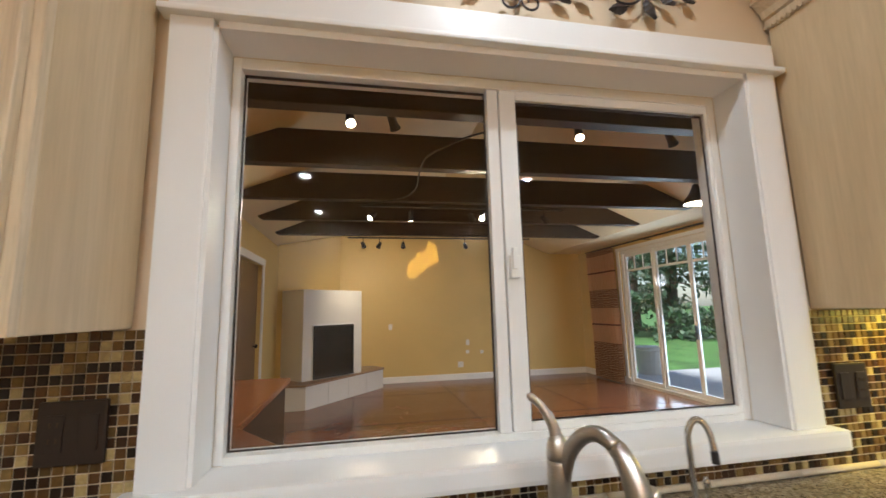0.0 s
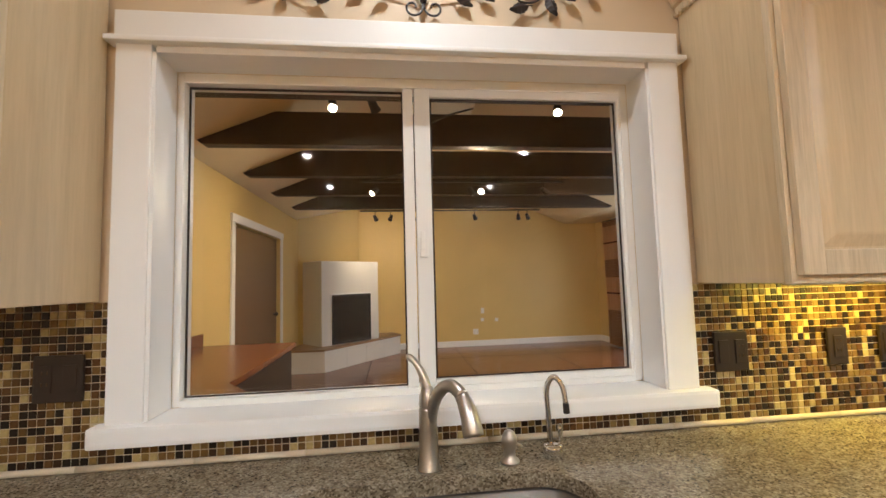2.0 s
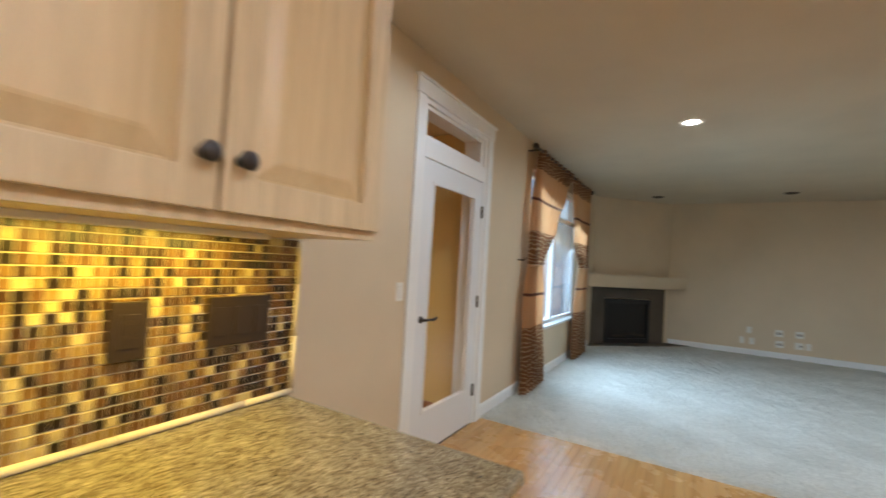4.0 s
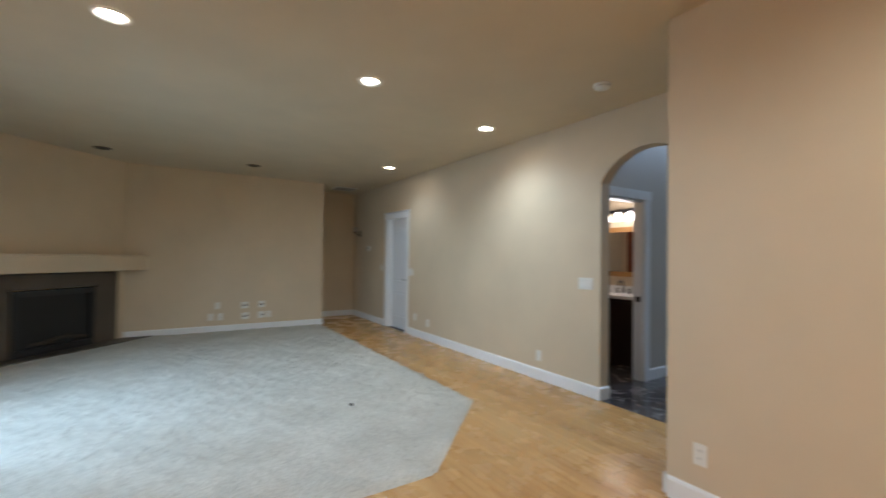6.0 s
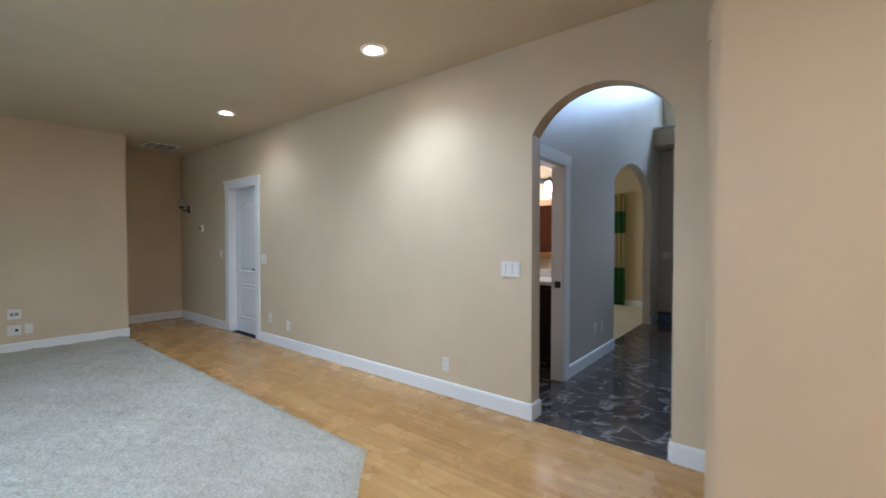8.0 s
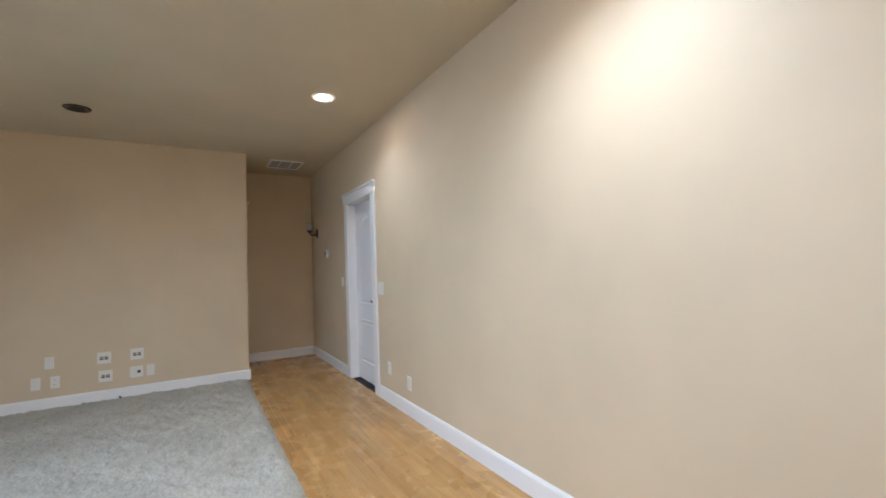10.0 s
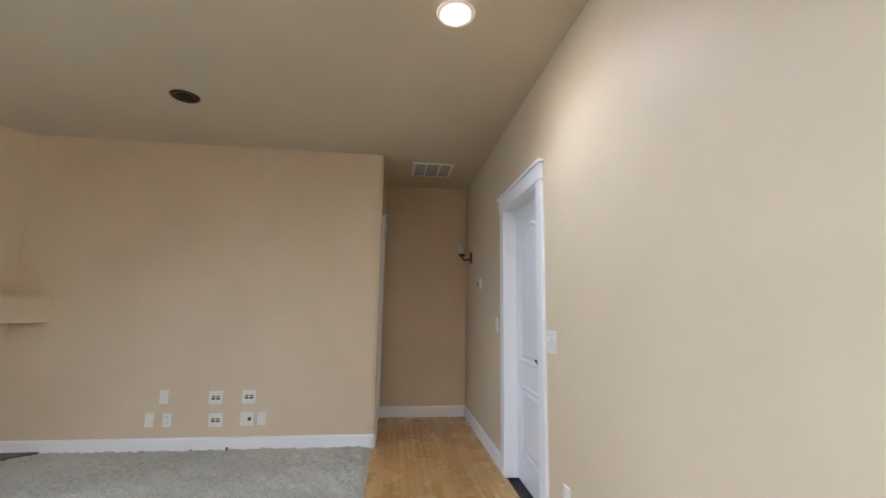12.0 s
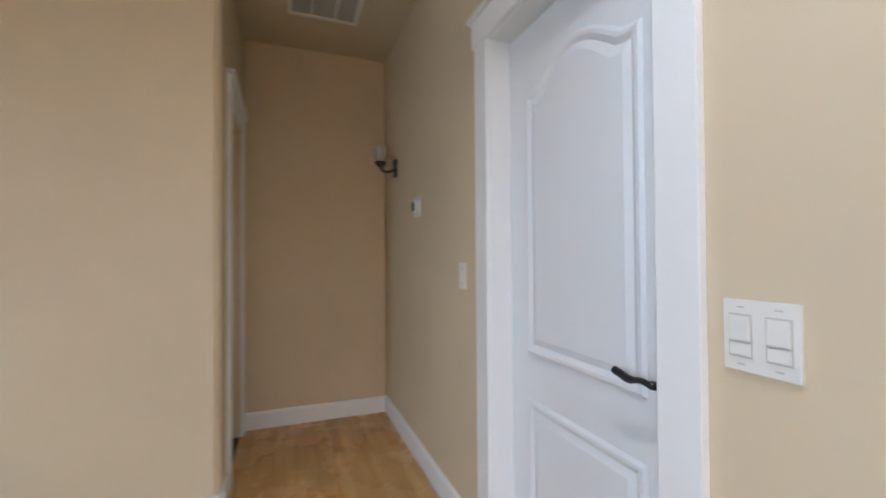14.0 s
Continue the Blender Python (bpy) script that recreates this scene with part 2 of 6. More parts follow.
def carpet():
    m, nt, b = material("grey_shag_carpet")
    v = coords(nt)
    fine = noise_tex(nt, v, 60, 5, 0.7)
    big = noise_tex(nt, v, 2.0, 4, 0.6)
    col = ramp(nt, fine, [(0.3, (0.44, 0.42, 0.365)), (0.5, (0.60, 0.58, 0.51)), (0.68, (0.70, 0.68, 0.61))])
    col = mixed(nt, col, ramp(nt, big, [(0.35, (0.86, 0.85, 0.83)), (0.65, (1.04, 1.04, 1.04))]), 0.9, "MULTIPLY")
    nt.links.new(col, b.inputs["Base Color"])
    b.inputs["Roughness"].default_value = 1.0
    b.inputs["Specular IOR Level"].default_value = 0.1
    tuft = noise_tex(nt, v, 26, 5, 0.75)
    relief(nt, b, tuft, 1.0, 0.017)
    return m


CARPET = carpet()
GROUT = paint("pale_grout", (0.55, 0.46, 0.33), 0.85, 300, 0.3)
LINER = paint("travertine_liner", (0.62, 0.52, 0.38), 0.45, 40, 0.3, 0.18)


def mosaic(name, source):
    m, nt, b = material(name)
    if source == "object":
        val = nt.nodes.new("ShaderNodeObjectInfo").outputs["Random"]
    else:
        val = nt.nodes.new("ShaderNodeNewGeometry").outputs["Random Per Island"]
    col = ramp(nt, val, [(0.0, (0.014, 0.008, 0.005)), (0.22, (0.040, 0.017, 0.007)), (0.38, (0.105, 0.048, 0.016)), (0.53, (0.160, 0.088, 0.027)),
                         (0.68, (0.225, 0.145, 0.050)), (0.82, (0.44, 0.345, 0.16)), (0.93, (0.10, 0.058, 0.02))], True)
    v = coords(nt)
    col = mixed(nt, col, ramp(nt, noise_tex(nt, v, 90, 3), [(0.3, (0.7, 0.68, 0.62)), (0.7, (1.15, 1.12, 1.05))]), 0.7, "MULTIPLY")
    nt.links.new(col, b.inputs["Base Color"])
    b.inputs["Roughness"].default_value = 0.3
    b.inputs["Specular IOR Level"].default_value = 0.3
    return m


TILE_O, TILE_I = mosaic("mosaic_tile", "object"), mosaic("mosaic_tiles_joined", "island")


def curtain_cloth(name, bands, wavy):
    """Striped cloth: bands of (height, colour) from the floor up; thin pale wavy lines in the dark bands."""
    m, nt, b = material(name)
    v = coords(nt)
    sep = nt.nodes.new("ShaderNodeSeparateXYZ")
    nt.links.new(v, sep.inputs[0])
    top = 2.7
    div = node(nt, "ShaderNodeMath")
    div.operation = "DIVIDE"
    nt.links.new(sep.outputs[2], div.inputs[0])
    div.inputs[1].default_value = top
    col = ramp(nt, div.outputs[0], [(h / top, c) for h, c in bands], True)
    if wavy:
        wv = node(nt, "ShaderNodeTexWave", Scale=7.0, Distortion=8.0, Detail=2.0)
        wv.inputs["Detail Scale"].default_value = 1.2
        wv.bands_direction = "Z"
        nt.links.new(v, wv.inputs["Vector"])
        lines = ramp(nt, wv.outputs[1], [(0.80, (0, 0, 0)), (0.92, (1, 1, 1))])
        mask = ramp(nt, div.outputs[0], [(h / top, (1, 1, 1) if c == bands[0][1] else (0, 0, 0)) for h, c in bands], True)
        col = mixed(nt, col, (0.62, 0.42, 0.24), mixed(nt, lines, mask, 1.0, "MULTIPLY"))
    weave = noise_tex(nt, coords(nt, (400, 400, 60)), 1.0, 2)
    nt.links.new(col, b.inputs["Base Color"])
    b.inputs["Roughness"].default_value = 0.6
    b.inputs["Sheen Weight"].default_value = 0.3
    relief(nt, b, weave, 0.2, 0.001)
    thin = nt.nodes.new("ShaderNodeBsdfTranslucent")
    nt.links.new(col, thin.inputs["Color"])
    mx = nt.nodes.new("ShaderNodeMixShader")
    mx.inputs[0].default_value = 0.35
    nt.links.new(b.outputs[0], mx.inputs[1])
    nt.links.new(thin.outputs[0], mx.inputs[2])
    nt.links.new(mx.outputs[0], nt.nodes["Material Output"].inputs[0])
    return m


TAN, BRN, THIN = (0.70, 0.42, 0.21), (0.29, 0.125, 0.048), (0.12, 0.04, 0.02)
CURTAIN = curtain_cloth("tan_brown_striped_cloth", [(0.0, BRN), (0.71, TAN), (1.04, THIN), (1.07, TAN), (1.38, BRN), (1.735, TAN), (2.065, THIN), (2.09, TAN), (2.42, BRN)], True)
G1, G2, G3 = (0.55, 0.47, 0.20), (0.06, 0.22, 0.06), (0.66, 0.58, 0.34)
CURTAIN_G = curtain_cloth("green_yellow_striped_cloth", [(0.0, G2), (0.76, G3), (1.46, G2), (1.89, G1)], False)


def foliage(name, c):
    m, nt, b = material(name)
    val = nt.nodes.new("ShaderNodeNewGeometry").outputs["Random Per Island"]
    nt.links.new(ramp(nt, val, [(0, scaled(c, 0.5)), (0.6, c), (1, scaled(c, 1.7))]), b.inputs["Base Color"])
    b.inputs["Roughness"].default_value = 0.6
    return m


LEAF = foliage("conifer_foliage", (0.075, 0.125, 0.060))
BARK = paint("tree_bark", (0.10, 0.07, 0.05), 0.9, 20, 0.8, 0.4)

# ---------- building helpers ----------
PLACE = {}


def thing(name, label, category, at=(0, 0, 0), group="", kind="", turn=0):
    ob = new(name)
    ob.empty_display_size = 0.1
    ob.matrix_world = pose(*at, 0, 0, turn)
    PLACE[ob] = pose(*at, 0, 0, turn)
    return tagged(ob, label, category, group, kind)


def part(name, bm, mat, parent=None, label="", smooth=False, local=False):
    """One mesh object from a bmesh in world places (or in the parent's own), under a thing or a part."""
    if parent is not None and not local:
        bm.transform(PLACE[parent].inverted())
    me = bpy.data.meshes.new(name)
    bmesh.ops.recalc_face_normals(bm, faces=bm.faces)
    bm.to_mesh(me)
    bm.free()
    me.materials.append(mat)
    if smooth:
        for p in me.polygons:
            p.use_smooth = True
    ob = new(name, me)
    if parent is not None:
        ob.parent = parent
        PLACE[ob] = PLACE[parent]
    else:
        PLACE[ob] = Matrix()
    return tagged(ob, label)


def structure(name, bm, mat, label, category, smooth=False):
    return tagged(part(name, bm, mat, None, "", smooth), label, category, "", "structure")


def box(bm, x0, x1, y0, y1, z0, z1, bevel=0.0):
    vs = [bm.verts.new((x, y, z)) for x in (x0, x1) for y in (y0, y1) for z in (z0, z1)]
    fs = [bm.faces.new([vs[i] for i in f]) for f in ((0, 1, 3, 2), (4, 6, 7, 5), (0, 4, 5, 1), (2, 3, 7, 6), (0, 2, 6, 4), (1, 5, 7, 3))]
    if bevel:
        bmesh.ops.bevel(bm, geom=list({e for f in fs for e in f.edges}), offset=bevel, segments=2, affect="EDGES", profile=0.7)
    return bm


def boxed(*a, bevel=0.0):
    return box(bmesh.new(), *a, bevel=bevel)


def prism(bm, pts, z0, z1):
    lo = [bm.verts.new((x, y, z0)) for x, y in pts]
    hi = [bm.verts.new((x, y, z1)) for x, y in pts]
    n = len(pts)
    bm.faces.new(lo)
    bm.faces.new(hi)
    for i in range(n):
        bm.faces.new((lo[i], lo[(i + 1) % n], hi[(i + 1) % n], hi[i]))
    return bm


def extruded(bm, pts, to3, depth):
    """A flat outline of (u, v), made solid: to3(u, v, w) for w = 0 and depth."""
    a = [bm.verts.new(to3(u, v, 0)) for u, v in pts]
    b = [bm.verts.new(to3(u, v, depth)) for u, v in pts]
    n = len(pts)
    bm.faces.new(a)
    bm.faces.new(b)
    for i in range(n):
        bm.faces.new((a[i], a[(i + 1) % n], b[(i + 1) % n], b[i]))
    return bm


def lathe(bm, profile, at=(0, 0, 0), steps=20, axis="z"):
    rings = []
    for r, h in profile:
        ring = []
        for i in range(steps):
            a = 2 * math.pi * i / steps
            p = (r * math.cos(a), r * math.sin(a), h)
            if axis == "y":
                p = (p[0], p[2], p[1])
            elif axis == "x":
                p = (p[2], p[0], p[1])
            ring.append(bm.verts.new(Vector(at) + Vector(p)))
        rings.append(ring)
    for a, b in zip(rings, rings[1:]):
        for i in range(steps):
            bm.faces.new((a[i], a[(i + 1) % steps], b[(i + 1) % steps], b[i]))
    bm.faces.new(rings[0])
    bm.faces.new(rings[-1])
    return bm


def tube(bm, pts, radius, sides=8):
    """A round bar along points; radius is a number or one for each point."""
    pts = [Vector(p) for p in pts]
    rings = []
    up = Vector((0.13, 0.31, 0.94))
    for i, p in enumerate(pts):
        d = (pts[min(i + 1, len(pts) - 1)] - pts[max(i - 1, 0)]).normalized()
        s = d.cross(up)
        if s.length < 0.05:
            s = d.cross(Vector((1, 0, 0)))
        s.normalize()
        t = d.cross(s)
        r = radius[i] if isinstance(radius, (list, tuple)) else radius
        rings.append([bm.verts.new(p + r * (math.cos(a) * s + math.sin(a) * t)) for a in (2 * math.pi * k / sides for k in range(sides))])
    for a, b in zip(rings, rings[1:]):
        for i in range(sides):
            bm.faces.new((a[i], a[(i + 1) % sides], b[(i + 1) % sides], b[i]))
    bm.faces.new(rings[0])
    bm.faces.new(rings[-1])
    return bm


def smooth_path(pts, n=6):
    """Catmull-Rom through the points."""
    ps = [Vector(p) for p in pts]
    ps = [2 * ps[0] - ps[1]] + ps + [2 * ps[-1] - ps[-2]]
    out = []
    for i in range(1, len(ps) - 2):
        a, b, c, d = ps[i - 1:i + 3]
        for k in range(n):
            t = k / n
            out.append(0.5 * (2 * b + (c - a) * t + (2 * a - 5 * b + 4 * c - d) * t * t + (3 * b - a - 3 * c + d) * t ** 3))
    return out + [ps[-2]]


def wall_x(bm, x0, x1, y0, y1, z0, z1, holes=()):
    """A wall along x, y0 to y1 thick, with holes (x0, x1, z0, z1)."""
    xs = sorted({x0, x1, *[v for h in holes for v in h[:2]]})
    zs = sorted({z0, z1, *[v for h in holes for v in h[2:]]})
    for a, b in zip(xs, xs[1:]):
        for c, d in zip(zs, zs[1:]):
            if not any(h[0] <= a and b <= h[1] and h[2] <= c and d <= h[3] for h in holes):
                box(bm, a, b, y0, y1, c, d)
    return bm


def wall_y(bm, x0, x1, y0, y1, z0, z1, holes=()):
    ys = sorted({y0, y1, *[v for h in holes for v in h[:2]]})
    zs = sorted({z0, z1, *[v for h in holes for v in h[2:]]})
    for a, b in zip(ys, ys[1:]):
        for c, d in zip(zs, zs[1:]):
            if not any(h[0] <= a and b <= h[1] and h[2] <= c and d <= h[3] for h in holes):
                box(bm, x0, x1, a, b, c, d)
    return bm


def arch_fill(bm, a0, a1, spring, rise, top, to3, depth, n=24):
    """The wall over a segmental arch between a0 and a1: from the curve up to the top."""
    mid, half = (a0 + a1) / 2, (a1 - a0) / 2
    radius = (half * half + rise * rise) / (2 * rise)
    for i in range(n):
        u, v = -math.cos(math.pi * i / n), -math.cos(math.pi * (i + 1) / n)
        p, q = mid + half * u, mid + half * v
        zp, zq = (spring + rise - radius + math.sqrt(max(0, radius * radius - half * half * w * w)) for w in (u, v))
        extruded(bm, [(p, zp), (q, zq), (q, top), (p, top)], to3, depth)
    return bm


def outline(u0, u1, v0, v1, rise, d, n=16, power=0.75):
    """A panel's outline, inset by d, with a shouldered arch at its top."""
    pts = [(u0 + d, v0 + d), (u1 - d, v0 + d)]
    for i in range(n + 1):
        t = 1 - i / n
        s = max(0.0, min(1.0, (t - 0.1) / 0.8))
        pts.append((u0 + d + t * (u1 - u0 - 2 * d), v1 - d + rise * (0.5 - 0.5 * math.cos(2 * math.pi * s)) ** power))
    return pts


def panel(bm, u0, u1, v0, v1, rise, to3, steps, power=0.75):
    """A moulded panel: rings of (inset, height) joined, the last one filled."""
    rings = [[bm.verts.new(to3(u, v, w)) for u, v in outline(u0, u1, v0, v1, rise, d, 16, power)] for d, w in steps]
    n = len(rings[0])
    for a, b in zip(rings, rings[1:]):
        for i in range(n):
            bm.faces.new((a[i], a[(i + 1) % n], b[(i + 1) % n], b[i]))
    bm.faces.new(rings[-1])
    return bm


def rounded(ob, width=0.004, segments=2):
    m = ob.modifiers.new("edges", "BEVEL")
    m.width, m.segments, m.limit_method, m.angle_limit = width, segments, "ANGLE", radians(40)
    return ob

# ---------- structure ----------
H = 2.74
YK, YL, YW, XF = 1.04, 1.60, -3.69, 10.556      # kitchen wall, living wall, long wall, far wall
FY, LX, RX = 8.63, -1.45, 4.75                  # family room: far, west and east walls
WIN = (-0.426, 1.091, 1.058, 2.112)              # kitchen window opening
LIVWIN = (5.75, 8.10, 0.62, 2.46)
FRDOOR = (3.56, 4.56, 0.0, 2.47)
SLIDER = (4.62, 7.10, 0.0, 2.44)
ARCH = (4.125, 5.035, 2.07, 0.272)
ARCH2 = (-8.02, -6.17, 2.06, 0.30)


def to_xz(y):
    return lambda u, v, w: (u, y + w, v)


def to_yz(x):
    return lambda u, v, w: (x + w, u, v)


structure("wall_kitchen", wall_x(bmesh.new(), -2.75, 2.14, YK, 1.135, 0, H, [WIN]), WALL, "beige painted kitchen wall with a pass window", "wall")
bm = wall_x(bmesh.new(), -1.6, 2.04, 1.139, 1.22, 0, 2.9, [WIN])
structure("wall_family_south", bm, YELLOW, "yellow painted wall beneath the sloped ceiling", "wall")
structure("wall_kitchen_return", boxed(2.04, 2.14, 1.139, YL + 0.148, 0, H), WALL, "beige painted end of the kitchen wall", "wall")
structure("wall_living_north", wall_x(bmesh.new(), 2.144, XF + 0.15, YL, YL + 0.10, 0, H, [FRDOOR, LIVWIN]), WALL, "beige painted living room wall with window", "wall")
bm = wall_x(bmesh.new(), 2.144, RX, YL + 0.104, YL + 0.2, 0, 2.9, [FRDOOR])
structure("wall_family_south_return", bm, YELLOW, "yellow painted wall round the glazed door", "wall")
structure("wall_outside_north", wall_x(bmesh.new(), RX + 0.15, XF + 0.15, YL + 0.104, YL + 0.2, -0.1, 3.0, [LIVWIN]), STUCCO, "pale outer wall round the living room window", "wall")

# long wall with the arch and the white door
bm = bmesh.new()
wall_x(bm, 2.45, ARCH[0], YW - 0.115, YW, 0, H)
wall_x(bm, ARCH[1], 11.75, YW - 0.115, YW, 0, H, [(9.04, 9.81, 0, 2.05)])
arch_fill(bm, *ARCH, H, to_xz(YW - 0.115), 0.115)
structure("wall_long", bm, WALL, "beige painted wall with an arched opening and a door", "wall")
bm = bmesh.new()
wall_x(bm, 2.8, ARCH[0], YW - 0.131, YW - 0.119, 0, 5.2)
wall_x(bm, ARCH[1], 5.30, YW - 0.131, YW - 0.119, 0, 5.2)
arch_fill(bm, *ARCH, 5.2, to_xz(YW - 0.131), 0.012)
structure("wall_foyer_north", bm, GREY, "taupe painted high foyer wall over the arch", "wall")
structure("wall_closed_room", boxed(8.9, 9.95, YW - 1.2, YW - 1.1, 0, H), WALL, "beige wall behind the white door", "wall")

bm = wall_y(bmesh.new(), XF, XF + 0.14, -2.67, YL, 0, H)
bmesh.ops.bevel(bm, geom=[e for e in bm.edges if all(abs(v.co.x - XF) < 1e-4 and abs(v.co.y + 2.67) < 1e-4 for v in e.verts)], offset=0.02, segments=4, affect="EDGES")
structure("wall_far", bm, WALL, "beige painted wall with media outlets", "wall")
structure("wall_niche_north", wall_x(bmesh.new(), XF + 0.144, 11.75, -2.67, -2.55, 0, H, [(10.86, 11.5, 0, 2.05)]), WALL, "beige side wall of the hall niche", "wall")
structure("wall_niche_back", boxed(11.607, 11.75, YW + 0.004, -2.674, 0, H), WALL, "beige back wall of the hall niche", "wall")

# pillar: closet walls beside the kitchen
bm = bmesh.new()
prism(bm, [(2.541, -2.667), (3.835, -2.667), (3.835, -2.78), (2.541, -2.78)], 0, H)
bmesh.ops.bevel(bm, geom=[e for e in bm.edges if abs(e.verts[0].co.z - e.verts[1].co.z) > 1 and e.verts[0].co.y > -2.7], offset=0.022, segments=4, affect="EDGES")
structure("wall_closet_north", bm, WALL, "plain beige painted wall end with rounded corners", "wall", False)
structure("wall_closet_east", wall_y(bmesh.new(), 3.735, 3.835, YW + 0.003, -2.784, 0, H, [(-3.58, -2.86, 0, 2.05)]), WALL, "beige painted closet wall with a door", "wall")
structure("wall_closet_west", boxed(2.541, 2.641, YW + 0.003, -2.784, 0, H), WALL, "beige painted closet wall beside the tall cabinet", "wall")
structure("wall_kitchen_south", boxed(-2.75, 2.447, YW - 0.115, YW, 0, H), WALL, "beige painted wall closing the kitchen", "wall")
structure("wall_kitchen_west", boxed(-2.75, -2.60, YW + 0.003, YK - 0.003, 0, H), WALL, "beige painted wall closing the kitchen", "wall")

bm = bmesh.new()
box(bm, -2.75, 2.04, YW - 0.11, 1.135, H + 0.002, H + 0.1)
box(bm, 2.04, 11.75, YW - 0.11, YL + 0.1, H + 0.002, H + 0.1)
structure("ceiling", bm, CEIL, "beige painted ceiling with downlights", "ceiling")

# family room shell
structure("wall_family_west", wall_y(bmesh.new(), LX - 0.15, LX, 1.224, FY, 0, 2.54, [(4.42, 6.22, 0, 2.10)]), YELLOW, "yellow painted wall with a brown door", "wall")
structure("wall_family_east", wall_y(bmesh.new(), RX, RX + 0.15, YL + 0.21, FY, 0, 2.60, [SLIDER]), YELLOW, "yellow painted wall with a glass slider", "wall")
bm = bmesh.new()
extruded(bm, [(LX - 0.15, 0), (RX + 0.15, 0), (RX + 0.15, 2.60), (4.03, 2.60), (1.35, 3.73), (LX - 0.15, 2.50)], to_xz(FY), 0.15)
structure("wall_family_north", bm, YELLOW, "yellow painted gable wall behind the fireplace", "wall")
bm = bmesh.new()
lo = [bm.verts.new((x, y, 0)) for x, y in ((LX + 0.002, 7.37), (-0.50, FY - 0.002), (LX + 0.002, FY - 0.002))]
hi = [bm.verts.new((v.co.x, v.co.y, 3.76 - (1.35 - v.co.x) * 0.425)) for v in lo]
bm.faces.new(lo)
bm.faces.new(hi)
for k in range(3):
    bm.faces.new((lo[k], lo[k - 1], hi[k - 1], hi[k]))
structure("wall_family_corner", bm, YELLOW, "yellow painted slanted wall behind the white fireplace", "wall")
bm = bmesh.new()
box(bm, LX - 0.15, RX + 0.15, 1.16, 1.20, 2.904, 3.73)
structure("wall_family_upper", bm, YELLOW, "yellow painted upper wall", "wall")
bm = bmesh.new()
slab = 0.12
for ya, yb, xl, xr in ((1.22, 1.812, LX - 0.3, 2.04), (1.812, FY + 0.2, LX - 0.3, RX + 0.4)):
    extruded(bm, [(xl, 2.475), (1.35, 3.73), (1.35, 3.73 + slab), (xl, 2.475 + slab)], to_xz(ya), yb - ya)
    zr = 3.73 - (xr - 1.352) * 0.42
    if xr > 4.03:
        box(bm, 4.03, xr, ya, yb, 2.605, 2.605 + slab)
        xr, zr = 4.028, 2.606
    extruded(bm, [(xr, zr), (1.352, 3.73), (1.352, 3.73 + slab), (xr, zr + slab)], to_xz(ya), yb - ya)
structure("ceiling_family", bm, CREAM, "cream sloped ceiling above dark beams", "ceiling")

# foyer, bath and far room
EX = 5.19
bm = bmesh.new()
wall_y(bm, EX, EX + 0.11, ARCH2[1], YW - 0.133, 0, 5.2, [(-4.64, -3.98, 0, 2.0)])
wall_y(bm, EX, EX + 0.11, -8.6, ARCH2[0], 0, 5.2)
box(bm, EX, EX + 0.11, -8.85, -8.601, 2.795, 5.2)
arch_fill(bm, *ARCH2, 5.2, to_yz(EX), 0.11)
structure("wall_foyer_east", bm, GREY, "taupe painted foyer wall with door and small arch", "wall")
structure("wall_foyer_west", boxed(2.8, 2.9, -8.85, YW - 0.133, 0, 5.2), GREY, "taupe painted foyer wall", "wall")
structure("wall_foyer_front", wall_x(bmesh.new(), 2.904, 5.3, -8.75, -8.604, 0, 2.79, [(3.32, 4.86, 0, 2.09)]), GREY, "taupe painted wall round the front door", "wall")
bm = boxed(2.904, EX - 0.002, -8.85, -8.17, 2.80, 3.06)
structure("bulkhead", bm, WALL, "beige bulkhead ledge above the front door", "ledge")
structure("trim_bulkhead", boxed(2.905, EX - 0.003, -8.84, -8.145, 3.062, 3.095, bevel=0.008), TRIM, "white cap board on the ledge", "trim")
# unseen dark box, added to stop daylight leaking through the door's gaps
structure("leak_blocker_front_door", boxed(3.0, 5.2, -8.80, -8.752, 0, 2.4), DARK, "added dark backing that blocks light leaks round the front door", "wall")
structure("wall_foyer_upper", wall_x(bmesh.new(), 2.8, 5.3, -9.0, -8.854, 2.8, 5.2, [(3.05, 4.97, 3.74, 4.9)]), WALL, "beige upper wall with a large window", "wall")
structure("ceiling_foyer", boxed(2.8, 5.3, -9.0, YW - 0.12, 5.204, 5.3), CREAM, "pale high foyer ceiling", "ceiling")
bm = bmesh.new()
box(bm, EX + 0.114, 7.3, -5.74, -5.62, 0, H)
box(bm, 7.2, 7.3, -5.616, YW - 0.237, 0, H)
box(bm, EX + 0.114, 7.196, YW - 0.3, YW - 0.119, 0, H)
structure("wall_bath", bm, WALL, "beige painted bathroom walls", "wall")
structure("ceiling_bath", boxed(EX + 0.114, 7.3, -5.74, YW - 0.12, H + 0.004, H + 0.1), CREAM, "pale bathroom ceiling", "ceiling")
bm = bmesh.new()
wall_y(bm, 9.0, 9.1, -9.8, -5.75, 0, H, [(-8.4, -7.3, 0.7, 2.2)])
box(bm, EX + 0.114, 8.996, -5.86, -5.744, 0, H)
box(bm, EX + 0.02, 8.996, -9.9, -9.8, 0, H)
box(bm, EX + 0.02, EX + 0.107, -9.796, -8.77, 0, H)
structure("wall_far_room", bm, FAR_WALL, "tan painted walls of the room past the arch", "wall")
structure("ceiling_far_room", boxed(EX + 0.114, 9.1, -9.9, -5.744, H + 0.004, H + 0.1), CREAM, "pale ceiling", "ceiling")

